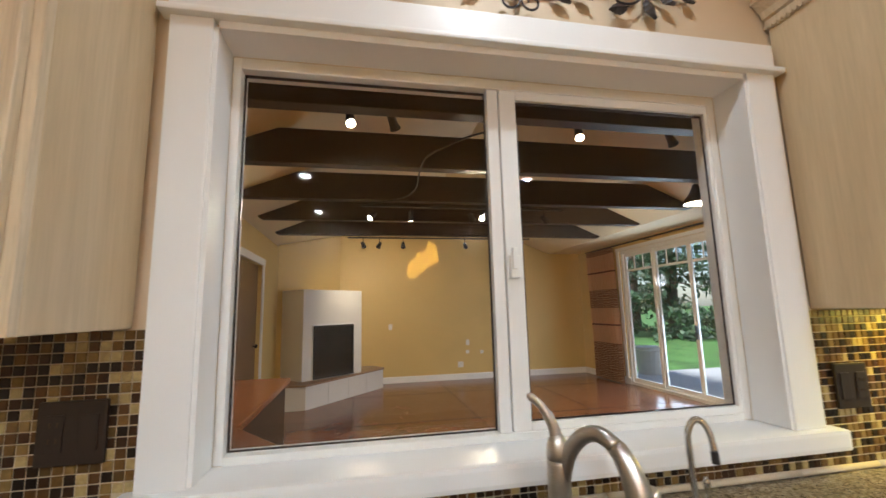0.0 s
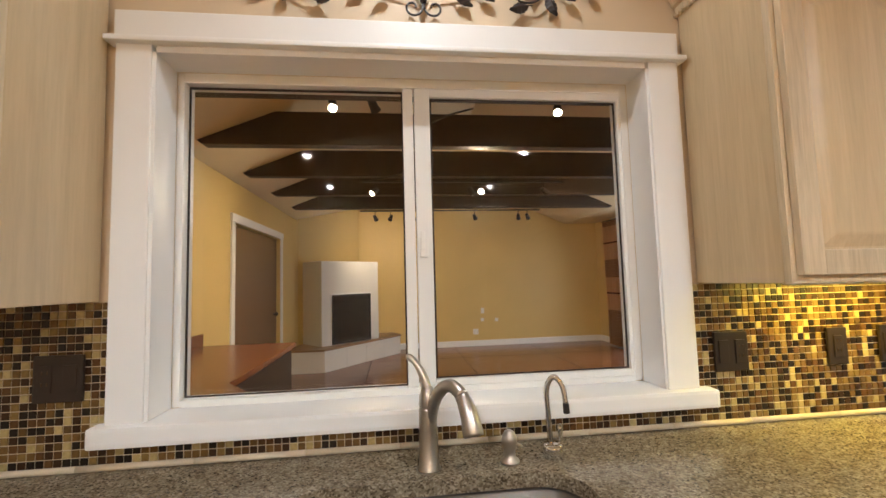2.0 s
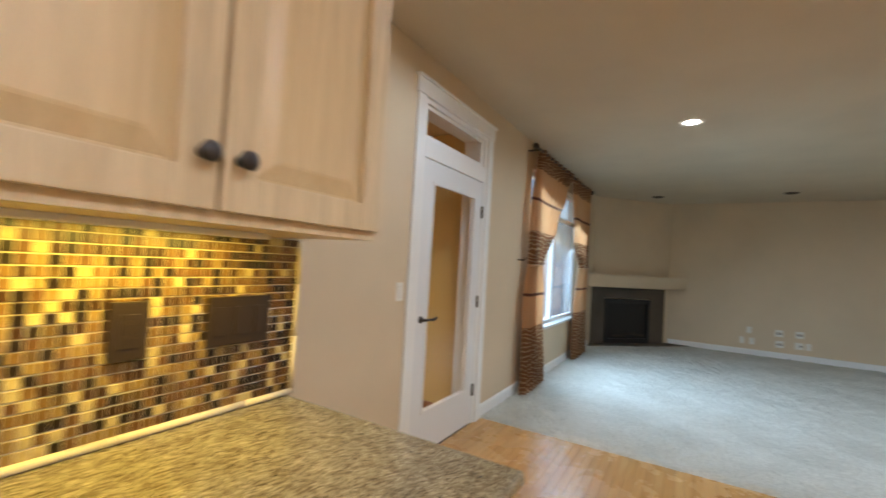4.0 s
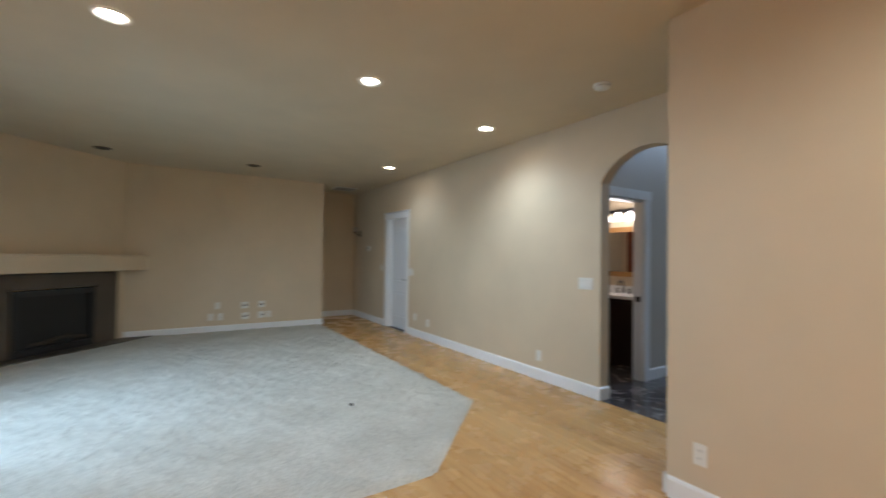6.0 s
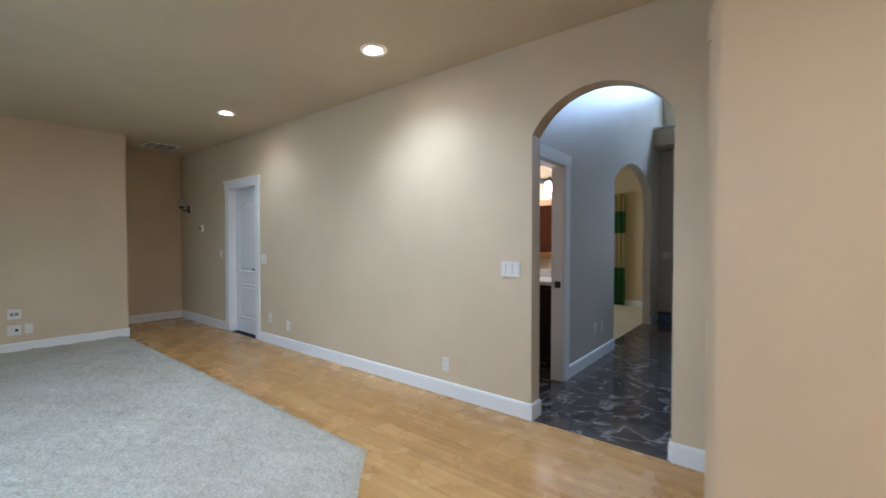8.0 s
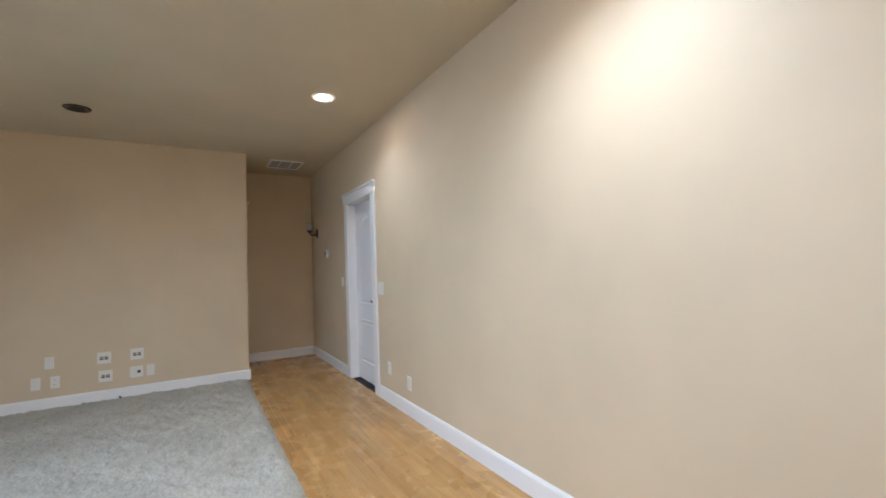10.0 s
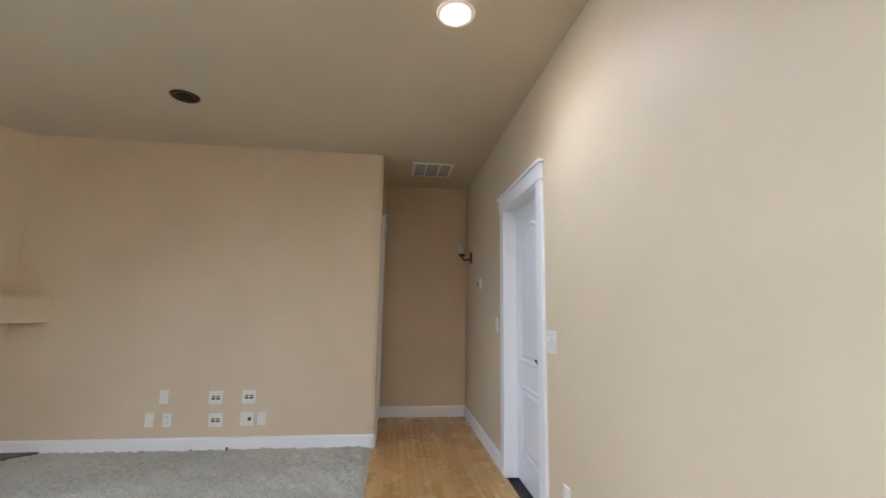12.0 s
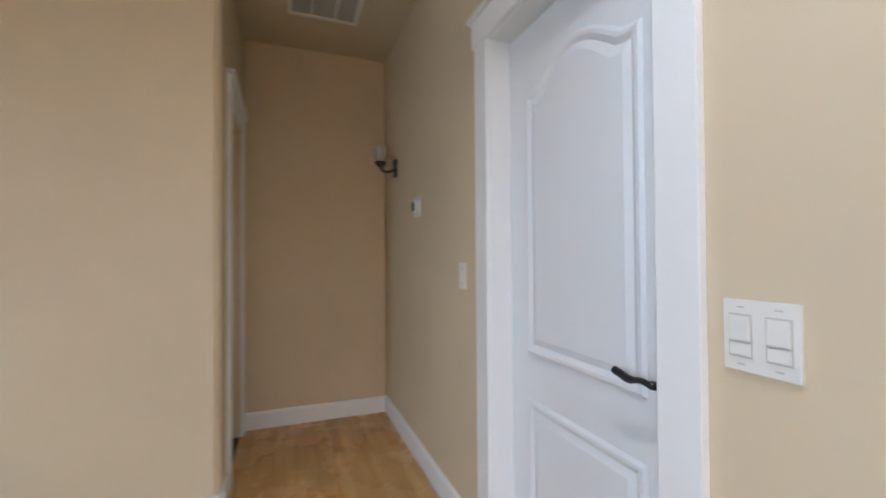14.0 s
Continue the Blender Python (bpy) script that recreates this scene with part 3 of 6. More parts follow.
# floors
structure("floor_base", boxed(-2.75, 11.75, YW - 0.11, YL + 0.1, -0.12, -0.014), DARK, "dark subfloor beneath the boards", "floor")
bm = boxed(LX - 0.1, 2.09, 1.138, FY + 0.1, -0.1, 0.0)
box(bm, 2.09, RX + 0.1, YL + 0.104, FY + 0.1, -0.1, 0.0)
structure("floor_family", bm, CONCRETE, "red-brown stained concrete floor", "floor")
bm = bmesh.new()
for a, b in ((-0.2, -0.192), (1.45, 1.458), (3.1, 3.108)):
    box(bm, a, b, 1.23, FY, 0.0, 0.0012)
for a in (3.3, 5.6, 7.4):
    box(bm, LX, RX, a, a + 0.008, 0.0013, 0.0024)
structure("trim_floor_joints", bm, DARK, "dark saw-cut floor joints", "trim")
structure("floor_foyer", boxed(2.8, EX + 0.11, -8.75, YW - 0.002, -0.1, 0.001), MARBLE, "polished dark marble floor with pale veins", "floor")
structure("floor_bath", boxed(EX + 0.112, 7.3, -5.74, YW - 0.12, -0.1, 0.0), MARBLE, "polished dark marble bathroom floor", "floor")
structure("floor_far_room", boxed(EX + 0.112, 9.1, -9.9, -5.744, -0.1, 0.004), CARPET2, "cream carpet", "floor")
structure("floor_closed_room", boxed(8.9, 9.95, YW - 1.2, YW - 0.116, -0.1, 0.0), DARK, "dark floor behind the white door", "floor")
structure("floor_niche_door", boxed(10.8, 11.6, -2.55, -1.9, -0.1, 0.0), DARK, "dark floor behind the hall door", "floor")

# carpet with an uneven, clumped pile
bm = None
step = 0.023
NI, NJ = int((XF - 4.66) / step) + 1, int((YL + 2.68) / step) + 1
crg = np.random.default_rng(8)
gx, gy = np.meshgrid(XF - step * np.arange(NI), YL - step * np.arange(NJ), indexing="ij")
gx = np.maximum(gx, 4.68)
cut = np.where(gx < 5.62, -1.65 - (gx - 4.68) * 0.99 / 0.94, -2.655)
gy = np.maximum(gy, cut)
rim = np.clip(np.minimum(gx - 4.68, gy - cut) / 0.05, 0, 1)
lump = np.zeros_like(gx)
for f, amp in ((9.0, 0.003), (23.0, 0.004)):
    ph = crg.uniform(0, 6.28, 8)
    for k in range(4):
        a = ph[k] * 2
        lump += amp * 0.5 * np.sin(f * (gx * math.cos(a) + gy * math.sin(a)) + ph[k + 4] + 2.2 * np.sin(0.6 * f * (gy * math.cos(a) - gx * math.sin(a))))
pile = crg.normal(0, 0.0055, gx.shape)
jit = crg.normal(0, 0.005, (2, *gx.shape)) * (rim > 0.9)
gz = -0.004 + 0.024 * rim + (lump + pile) * rim
gx, gy = gx + jit[0] * (gx < XF - 0.05), gy + jit[1] * (gy < YL - 0.05)
idx = np.arange(NI * NJ).reshape(NI, NJ)
quads = np.stack([idx[:-1, :-1], idx[1:, :-1], idx[1:, 1:], idx[:-1, 1:]], -1).reshape(-1, 4)
me = bpy.data.meshes.new("floor_carpet")
me.from_pydata(np.stack([gx, gy, gz], -1).reshape(-1, 3).tolist(), [], quads.tolist())
me.materials.append(CARPET)
me.polygons.foreach_set("use_smooth", [True] * len(me.polygons))
tagged(new("floor_carpet", me), "grey-beige shag carpet laid into the wood floor", "carpet", "", "structure")


def baseboard(name, pts, inward, h=0.12, mat=TRIM, t=0.016):
    """A board along a straight stretch of wall, with a rounded top."""
    (x0, y0), (x1, y1) = pts
    bm = bmesh.new()
    nx, ny = inward
    prof = [(0, 0), (t, 0), (t, h - 0.018), (t * 0.75, h - 0.006), (t * 0.35, h), (0, h)]
    a = [bm.verts.new((x0 + nx * d, y0 + ny * d, z)) for d, z in prof]
    b = [bm.verts.new((x1 + nx * d, y1 + ny * d, z)) for d, z in prof]
    bm.faces.new(a)
    bm.faces.new(b)
    for i in range(len(prof)):
        bm.faces.new((a[i], a[(i + 1) % len(prof)], b[(i + 1) % len(prof)], b[i]))
    return structure(name, bm, mat, "white painted baseboard", "baseboard")


BB = [(((5.035, YW), (8.93, YW)), (0, 1)), (((9.92, YW), (11.59, YW)), (0, 1)), (((3.835, YW), (4.125, YW)), (0, 1)),
      (((XF, -2.67), (XF, 0.40)), (-1, 0)), (((11.607, YW), (11.607, -2.67)), (-1, 0)), (((XF + 0.02, -2.67), (10.78, -2.67)), (0, -1)),
      (((4.63, YL), (9.0, YL)), (0, -1)), (((2.14, YL), (3.44, YL)), (0, -1)), (((2.56, -2.667), (3.815, -2.667)), (0, 1)),
      (((3.835, -2.68), (3.835, -2.76)), (1, 0)), (((ARCH[1], YW - 0.131), (ARCH[1], YW + 0.016)), (-1, 0)), (((ARCH[0], YW - 0.131), (ARCH[0], YW)), (1, 0)),
      (((EX, -6.17), (EX, -4.75)), (-1, 0)), (((EX, -8.6), (EX, -8.02)), (-1, 0)), (((4.95, -8.604), (EX, -8.604)), (0, 1)),
      (((EX + 0.114, -9.8), (9.0, -9.8)), (0, 1)), (((9.0, -9.8), (9.0, -5.86)), (-1, 0)),
      (((-0.2, FY), (RX, FY)), (0, -1)), (((LX, 6.34), (LX, 6.68)), (1, 0)), (((RX, 7.05), (RX, FY)), (-1, 0))]
for n, (p, d) in enumerate(BB):
    baseboard(f"baseboard_{n + 1}", p, d)

# ---------- windows, doors and casings ----------


def casing_x(name, y, out, x0, x1, top, w=0.09, t=0.02, head=0.11, mat=TRIM, z0=0.0, cap=True):
    """Casing round an opening in a wall along x; out is -1 or 1, the way it faces."""
    bm = bmesh.new()
    a, b = sorted((y, y + out * t))
    box(bm, x0 - w, x0, a, b, z0, top, 0.004)
    box(bm, x1, x1 + w, a, b, z0, top, 0.004)
    box(bm, x0 - w - 0.012, x1 + w + 0.012, *sorted((y, y + out * (t + 0.006))), top, top + head, 0.004)
    if cap:
        box(bm, x0 - w - 0.026, x1 + w + 0.026, *sorted((y, y + out * (t + 0.022))), top + head, top + head + 0.018, 0.004)
    return structure(name, bm, mat, "white painted door casing with a flat head", "trim")


def casing_y(name, x, out, y0, y1, top, w=0.09, t=0.02, head=0.10, mat=TRIM):
    bm = bmesh.new()
    a, b = sorted((x, x + out * t))
    box(bm, a, b, y0 - w, y0, 0, top, 0.004)
    box(bm, a, b, y1, y1 + w, 0, top, 0.004)
    box(bm, *sorted((x, x + out * (t + 0.006))), y0 - w - 0.012, y1 + w + 0.012, top, top + head, 0.004)
    return structure(name, bm, mat, "white painted door casing", "trim")


def jamb(name, bm, mat=TRIM):
    return structure(name, bm, mat, "white painted door jamb", "trim")


# kitchen pass window: casing, sill, frame, sashes
bm = bmesh.new()
box(bm, -0.526, -0.430, 1.012, 1.038, 1.062, 2.125, 0.004)
box(bm, 1.092, 1.196, 1.012, 1.038, 1.062, 2.125, 0.004)
box(bm, -0.44, -0.420, 1.018, 1.135, 1.066, 2.105)
box(bm, 1.085, 1.105, 1.018, 1.135, 1.066, 2.105)
box(bm, -0.42, 1.085, 1.018, 1.135, 2.104, 2.124)
structure("trim_kitchen_window", bm, TRIM, "white painted window casing and deep reveal", "trim")
bm = bmesh.new()
box(bm, -0.528, 1.198, 1.006, 1.038, 2.140, 2.222, 0.004)
box(bm, -0.548, 1.218, 0.990, 1.038, 2.124, 2.141, 0.006)
structure("trim_kitchen_window_head", bm, TRIM, "white flat window head with a thin ledge", "trim")
bm = boxed(-0.556, 1.243, 0.985, 1.150, 1.008, 1.064, bevel=0.012)
structure("window_sill_kitchen", bm, TRIM, "deep white painted wooden window sill", "sill")
win = thing("window_1", "white vinyl sliding window between kitchen and family room", "window", (0.33, 1.16, 1.066), kind="structure")
bm = bmesh.new()
Y0, Y1 = 1.136, 1.205
box(bm, -0.42, -0.398, Y0, Y1, 1.066, 2.104, 0.003)
box(bm, 1.058, 1.085, Y0, Y1, 1.066, 2.104, 0.003)
box(bm, -0.398, 1.058, Y0, Y1, 2.072, 2.104, 0.003)
box(bm, -0.398, 1.058, Y0, Y1, 1.064, 1.084, 0.003)
part("window_frame", bm, VINYL, win)
bm = bmesh.new()
box(bm, 0.288, 0.322, 1.142, 1.175, 1.084, 2.072, 0.003)
box(bm, -0.398, 0.288, 1.166, 1.176, 1.080, 1.088)
part("fixed_sash", bm, VINYL, win)
bm = bmesh.new()
box(bm, 0.326, 0.378, 1.140, 1.168, 1.084, 2.072, 0.003)
box(bm, 1.046, 1.058, 1.140, 1.168, 1.084, 2.072, 0.002)
box(bm, 0.378, 1.046, 1.140, 1.168, 2.044, 2.072, 0.003)
box(bm, 0.378, 1.046, 1.140, 1.168, 1.084, 1.106, 0.003)
sash = part("sliding_sash", bm, VINYL, win)
bm = bmesh.new()
box(bm, 0.334, 0.362, 1.122, 1.141, 1.50, 1.565, 0.004)
box(bm, 0.337, 0.350, 1.112, 1.124, 1.525, 1.585, 0.003)
part("latch", bm, VINYL, sash)
for nm, a, b, c, d, y in (("pane", -0.397, 0.289, 1.086, 2.071, 1.168), ("pane", 0.379, 1.045, 1.107, 2.043, 1.154)):
    for k in (0, 0.012):
        g = part(nm, boxed(a, b, y + k, y + k + 0.003, c, d), GLASS, win, "clear window pane")
        g.visible_shadow = False
bm = bmesh.new()
for a, b, c, d, y in ((-0.397, 0.289, 1.086, 2.071, 1.1655), (0.379, 1.045, 1.107, 2.043, 1.1515)):
    box(bm, a, a + 0.006, y, y + 0.002, c, d)
    box(bm, b - 0.006, b, y, y + 0.002, c, d)
    box(bm, a + 0.006, b - 0.006, y, y + 0.002, d - 0.008, d)
    box(bm, a + 0.006, b - 0.006, y, y + 0.002, c, c + 0.005)
part("gasket", bm, BRONZEPL, win, "dark glazing gasket")

# white two-panel doors
RAISED = [(0, 0.0), (0.010, 0.009), (0.020, 0.009), (0.036, 0.001), (0.060, 0.008), (0.075, 0.008)]


def lever(parent, to3, u, v, way):
    """A black lever handle with a round rose; to3 maps across, up and out of the door."""
    bm = bmesh.new()
    bm2 = [to3(u + 0.026 * math.cos(a), v + 0.026 * math.sin(a), 0.0) for a in (2 * math.pi * i / 20 for i in range(20))]
    bm3 = [to3(u + 0.022 * math.cos(a), v + 0.022 * math.sin(a), 0.012) for a in (2 * math.pi * i / 20 for i in range(20))]
    r0, r1 = [bm.verts.new(p) for p in bm2], [bm.verts.new(p) for p in bm3]
    bm.faces.new(r0), bm.faces.new(r1)
    for i in range(20):
        bm.faces.new((r0[i], r0[(i + 1) % 20], r1[(i + 1) % 20], r1[i]))
    pts = [(u, v, 0.010), (u, v, 0.035), (u + way * 0.012, v + 0.002, 0.052), (u + way * 0.035, v + 0.006, 0.056), (u + way * 0.07, v, 0.056), (u + way * 0.105, v + 0.007, 0.054), (u + way * 0.12, v + 0.010, 0.053)]
    tube(bm, [to3(*p) for p in smooth_path(pts, 5)], [0.010] * 11 + [0.0075] * 8 + [0.010] * 12, 10)
    h = part("handle", bm, BLACK, parent, "black lever handle", True)
    return h


def slab_door(name, label, to3, w, h, t, mat, arch=0.09, handle=None, knob=None):
    d = thing(name, label, "door", to3(w / 2, 0, -t), kind="structure")
    bm = bmesh.new()
    extruded(bm, [(0, 0.008), (w, 0.008), (w, h), (0, h)], lambda u, v, q: to3(u, v, q), -t)
    part("slab", bm, mat, d)
    s = 0.115
    for v0, v1, r in ((0.20, 0.70, 0.0), (0.86, h - 0.15 - arch, arch)):
        bm = bmesh.new()
        panel(bm, s, w - s, v0, v1, r, lambda u, v, q: to3(u, v, q + 0.0005), RAISED, 0.52)
        part("panel", bm, mat, d, "raised moulded panel")
    if handle:
        lever(d, to3, *handle)
    return d


dr = slab_door("door_1", "white moulded two-panel door, closed, with a black lever", lambda u, v, q: (9.04 + 0.005 + u, YW - 0.085 + q, v), 0.76, 2.035, 0.028, DOORW, handle=(0.048, 0.915, 1))
casing_x("trim_door_1", YW, 1, 9.04, 9.81, 2.045, 0.10, head=0.105)
bm = bmesh.new()
box(bm, 9.022, 9.042, YW - 0.115, YW + 0.001, 0, 2.05)
box(bm, 9.806, 9.826, YW - 0.115, YW + 0.001, 0, 2.05)
box(bm, 9.042, 9.806, YW - 0.115, YW + 0.001, 2.04, 2.06)
jamb("trim_jamb_1", bm)

# closet door beside the arch, seen edge-on
dr = slab_door("door_2", "beige-white closet door with a dark lever, closed", lambda u, v, q: (3.832 + q, -2.864 - u, v), 0.712, 2.03, 0.04, DOORW, handle=(0.655, 0.93, -1))
# casing takes the wall's beige to stand for white trim in shade
tagged(casing_y("trim_door_2", 3.835, 1, -3.58, -2.86, 2.05, 0.085, 0.018, mat=WALL), "closet door casing, shade on its white put in as wall beige")
for z in (0.30, 1.02, 1.78):
    bm = boxed(3.836, 3.856, -2.872, -2.852, z, z + 0.1, bevel=0.003)
    tagged(part("hinge", bm, NICKEL, dr), "satin metal hinge")
# hall niche door, seen edge-on
slab_door("door_3", "white hall door in the niche, closed", lambda u, v, q: (11.496 - u, -2.64 - q * -1 + 0.03 - 2 * q, v), 0.63, 2.03, 0.04, DOORW)
casing_x("trim_door_3", -2.67, -1, 10.86, 11.5, 2.05, 0.085)

# glazed door to the family room, with a transom
casing_x("trim_door_4", YL, -1, FRDOOR[0], FRDOOR[1], 2.45, 0.09, head=0.10)
bm = bmesh.new()
box(bm, 3.56, 3.60, YL - 0.002, YL + 0.2, 0, 2.47)
box(bm, 4.52, 4.56, YL - 0.002, YL + 0.2, 0, 2.47)
box(bm, 3.60, 4.52, YL - 0.002, YL + 0.2, 2.42, 2.47)
box(bm, 3.60, 4.52, YL - 0.004, YL + 0.1, 2.055, 2.185, 0.004)
jamb("trim_jamb_4", bm)
tw = thing("window_2", "small transom window above the glazed door", "window", (4.06, YL + 0.05, 2.19), kind="structure")
bm = wall_x(bmesh.new(), 3.60, 4.52, YL + 0.02, YL + 0.05, 2.187, 2.42, [(3.635, 4.485, 2.215, 2.395)])
part("window_frame", bm, TRIM, tw)
part("pane", boxed(3.635, 4.485, YL + 0.033, YL + 0.037, 2.215, 2.395), GLASS, tw, "clear transom pane").visible_shadow = False
fd = thing("door_4", "white glazed single-lite door with bronze hinges, closed", "door", (4.06, YL + 0.03, 0), kind="structure")
bm = wall_x(bmesh.new(), 3.602, 4.518, YL + 0.004, YL + 0.044, 0.01, 2.05, [(3.735, 4.385, 0.30, 1.90)])
part("door_frame", bm, DOORW, fd)
bm = bmesh.new()
for a, b, c, d in ((3.725, 3.745, 0.29, 1.91), (4.375, 4.395, 0.29, 1.91), (3.745, 4.375, 0.29, 0.31), (3.745, 4.375, 1.89, 1.91)):
    box(bm, a, b, YL - 0.004, YL + 0.006, c, d, 0.003)
part("glass_bead", bm, DOORW, fd)
part("pane", boxed(3.736, 4.384, YL + 0.02, YL + 0.024, 0.301, 1.899), GLASS, fd, "clear door pane").visible_shadow = False
for z in (0.235, 0.98, 1.745):
    bm = boxed(4.500, 4.526, YL - 0.010, YL + 0.004, z, z + 0.1, bevel=0.003)
    part("hinge", bm, HINGE, fd, "dark bronze hinge")
lever(fd, lambda u, v, q: (u, YL + 0.004 - q, v), 3.665, 0.95, 1)

# living room window
lw = thing("window_3", "white framed picture window with a transom row", "window", (6.93, YL + 0.08, 0.62), kind="structure")
x0, x1, z0, z1 = LIVWIN
bm = wall_x(bmesh.new(), x0, x1, YL + 0.06, YL + 0.12, z0, z1, [(x0 + 0.05, 6.90, z0 + 0.05, 2.02), (6.96, x1 - 0.05, z0 + 0.05, 2.02), (x0 + 0.05, 6.90, 2.08, z1 - 0.05), (6.96, x1 - 0.05, 2.08, z1 - 0.05)])
part("window_frame", bm, VINYL, lw)
for a, b, c, d in ((x0 + 0.05, 6.90, z0 + 0.05, 2.02), (6.96, x1 - 0.05, z0 + 0.05, 2.02), (x0 + 0.05, 6.90, 2.08, z1 - 0.05), (6.96, x1 - 0.05, 2.08, z1 - 0.05)):
    part("pane", boxed(a, b, YL + 0.088, YL + 0.092, c, d), GLASS, lw, "clear window pane").visible_shadow = False
m_, nt_, b_ = material("pale_insect_screen")
b_.inputs["Base Color"].default_value = (0.50, 0.58, 0.66, 1)
b_.inputs["Alpha"].default_value = 0.42
part("insect_screen", boxed(6.965, x1 - 0.055, YL + 0.10, YL + 0.101, z0 + 0.055, 2.015), m_, lw, "fine pale mesh screen")
part("window_sill", boxed(x0 - 0.03, x1 + 0.03, YL - 0.03, YL + 0.06, z0 - 0.03, z0 + 0.004, bevel=0.006), TRIM, lw, "white window sill")

# family room slider
sl = thing("window_4", "white sliding glass door to the garden with grid top", "sliding door", (RX + 0.07, 5.77, 0), kind="structure")
y0, y1, _, zt = SLIDER
bm = wall_y(bmesh.new(), RX + 0.02, RX + 0.12, y0, y1, 0.0, zt, [(y0 + 0.06, y1 - 0.06, 0.05, zt - 0.06)])
part("door_frame", bm, VINYL, sl)
third = (y1 - y0 - 0.12) / 3
for k in range(3):
    a, b = y0 + 0.06 + k * third, y0 + 0.06 + (k + 1) * third
    xx = RX + 0.05 + 0.025 * (k % 2)
    bm = wall_y(bmesh.new(), xx, xx + 0.03, a, b, 0.05, zt - 0.06, [(a + 0.05, b - 0.05, 0.12, zt - 0.12)])
    box(bm, xx + 0.008, xx + 0.022, a + 0.05, b - 0.05, 2.045, 2.085)
    for j in (1, 2):
        yy = a + 0.05 + j * (b - a - 0.1) / 3
        box(bm, xx + 0.008, xx + 0.022, yy - 0.01, yy + 0.01, 2.085, zt - 0.12)
    leaf = part("door_leaf", bm, VINYL, sl)
    part("pane", boxed(xx + 0.013, xx + 0.017, a + 0.05, b - 0.05, 0.12, zt - 0.12), GLASS, leaf, "clear pane").visible_shadow = False
part("handle", boxed(RX + 0.012, RX + 0.04, y0 + third + 0.02, y0 + third + 0.05, 0.9, 1.1, bevel=0.006), BLACK, sl, "dark pull handle")
casing_y("trim_slider", RX, -1, y0, y1, zt, 0.08, 0.02, 0.06)

# family room: brown door in a white casing
bd = thing("door_5", "plain brown stained wooden door, closed", "door", (LX, 5.1, 0), kind="structure")
part("slab", boxed(LX - 0.09, LX - 0.05, 4.425, 6.215, 0.01, 2.09), BROWNDOOR, bd)
bm = bmesh.new()
lathe(bm, [(0.012, 0), (0.012, 0.03), (0.028, 0.04), (0.028, 0.055), (0.015, 0.065)], (LX - 0.05, 6.05, 1.0), 14, "x")
part("knob", bm, BLACK, bd, "dark round knob", True)
casing_y("trim_door_5", LX, 1, 4.42, 6.22, 2.10, 0.09, 0.02, 0.09)

# foyer: front door with sidelight, upper window
fr = thing("door_6", "white front door with a narrow leaded sidelight", "door", (4.1, -8.66, 0), kind="structure")
bm = wall_x(bmesh.new(), 4.42, 4.80, -8.70, -8.66, 0.02, 2.04, [(4.52, 4.76, 0.93, 1.87)])
part("sidelight", bm, DOORW, fr)
part("leaded_pane", boxed(4.52, 4.76, -8.685, -8.68, 0.93, 1.87), SIDELITE, fr, "leaded glass pane with a glow in place of daylight")
bm = bmesh.new()
for x in (4.58, 4.70):
    box(bm, x, x + 0.004, -8.6795, -8.676, 0.93, 1.87)
for z in (1.15, 1.62):
    box(bm, 4.52, 4.76, -8.6795, -8.6765, z, z + 0.004)
part("came", bm, HINGE, fr, "dark lead came")
part("slab", boxed(3.45, 4.40, -8.70, -8.66, 0.02, 2.04), DOORW, fr)
for u0, u1, v0, v1 in ((4.50, 4.74, 0.2, 0.72),):
    bm = panel(bmesh.new(), u0, u1, v0, v1, 0, lambda u, v, q: (u, -8.6595 + q, v), RAISED)
    part("panel", bm, DOORW, fr, "raised panel")
for a, b in ((3.57, 3.89), (3.96, 4.28)):
    for v0, v1 in ((0.2, 0.85), (1.05, 1.9)):
        bm = panel(bmesh.new(), a, b, v0, v1, 0, lambda u, v, q: (u, -8.6595 + q, v), RAISED)
        part("panel", bm, DOORW, fr, "raised panel")
for z in (0.90, 1.02):
    bm = lathe(bmesh.new(), [(0.03, 0), (0.03, 0.012), (0.012, 0.02), (0.012, 0.04), (0.027, 0.05), (0.02, 0.065)], (4.34, -8.66, z), 14, "y")
    part("knob", bm, BLACK, fr, "dark knob", True)
casing_x("trim_door_6", -8.604, 1, 3.40, 4.82, 2.05, 0.10, head=0.10)
jamb("trim_jamb_6", wall_x(bmesh.new(), 3.325, 4.855, -8.745, -8.608, 0, 2.085, [(3.41, 4.81, 0, 2.045)]))
uw = thing("window_5", "large white framed upper foyer window", "window", (4.0, -8.9, 3.74), kind="structure")
bm = wall_x(bmesh.new(), 3.05, 4.97, -8.95, -8.89, 3.74, 4.9, [(3.10, 4.90, 3.81, 4.85)])
part("window_frame", bm, VINYL, uw)
part("pane", boxed(3.10, 4.90, -8.92, -8.916, 3.81, 4.85), GLASS, uw, "clear window pane").visible_shadow = False
bm = wall_x(bmesh.new(), 2.98, 5.06, -8.853, -8.835, 3.66, 4.98, [(3.06, 4.96, 3.75, 4.89)])
structure("trim_window_5", bm, TRIM, "white window casing", "trim")

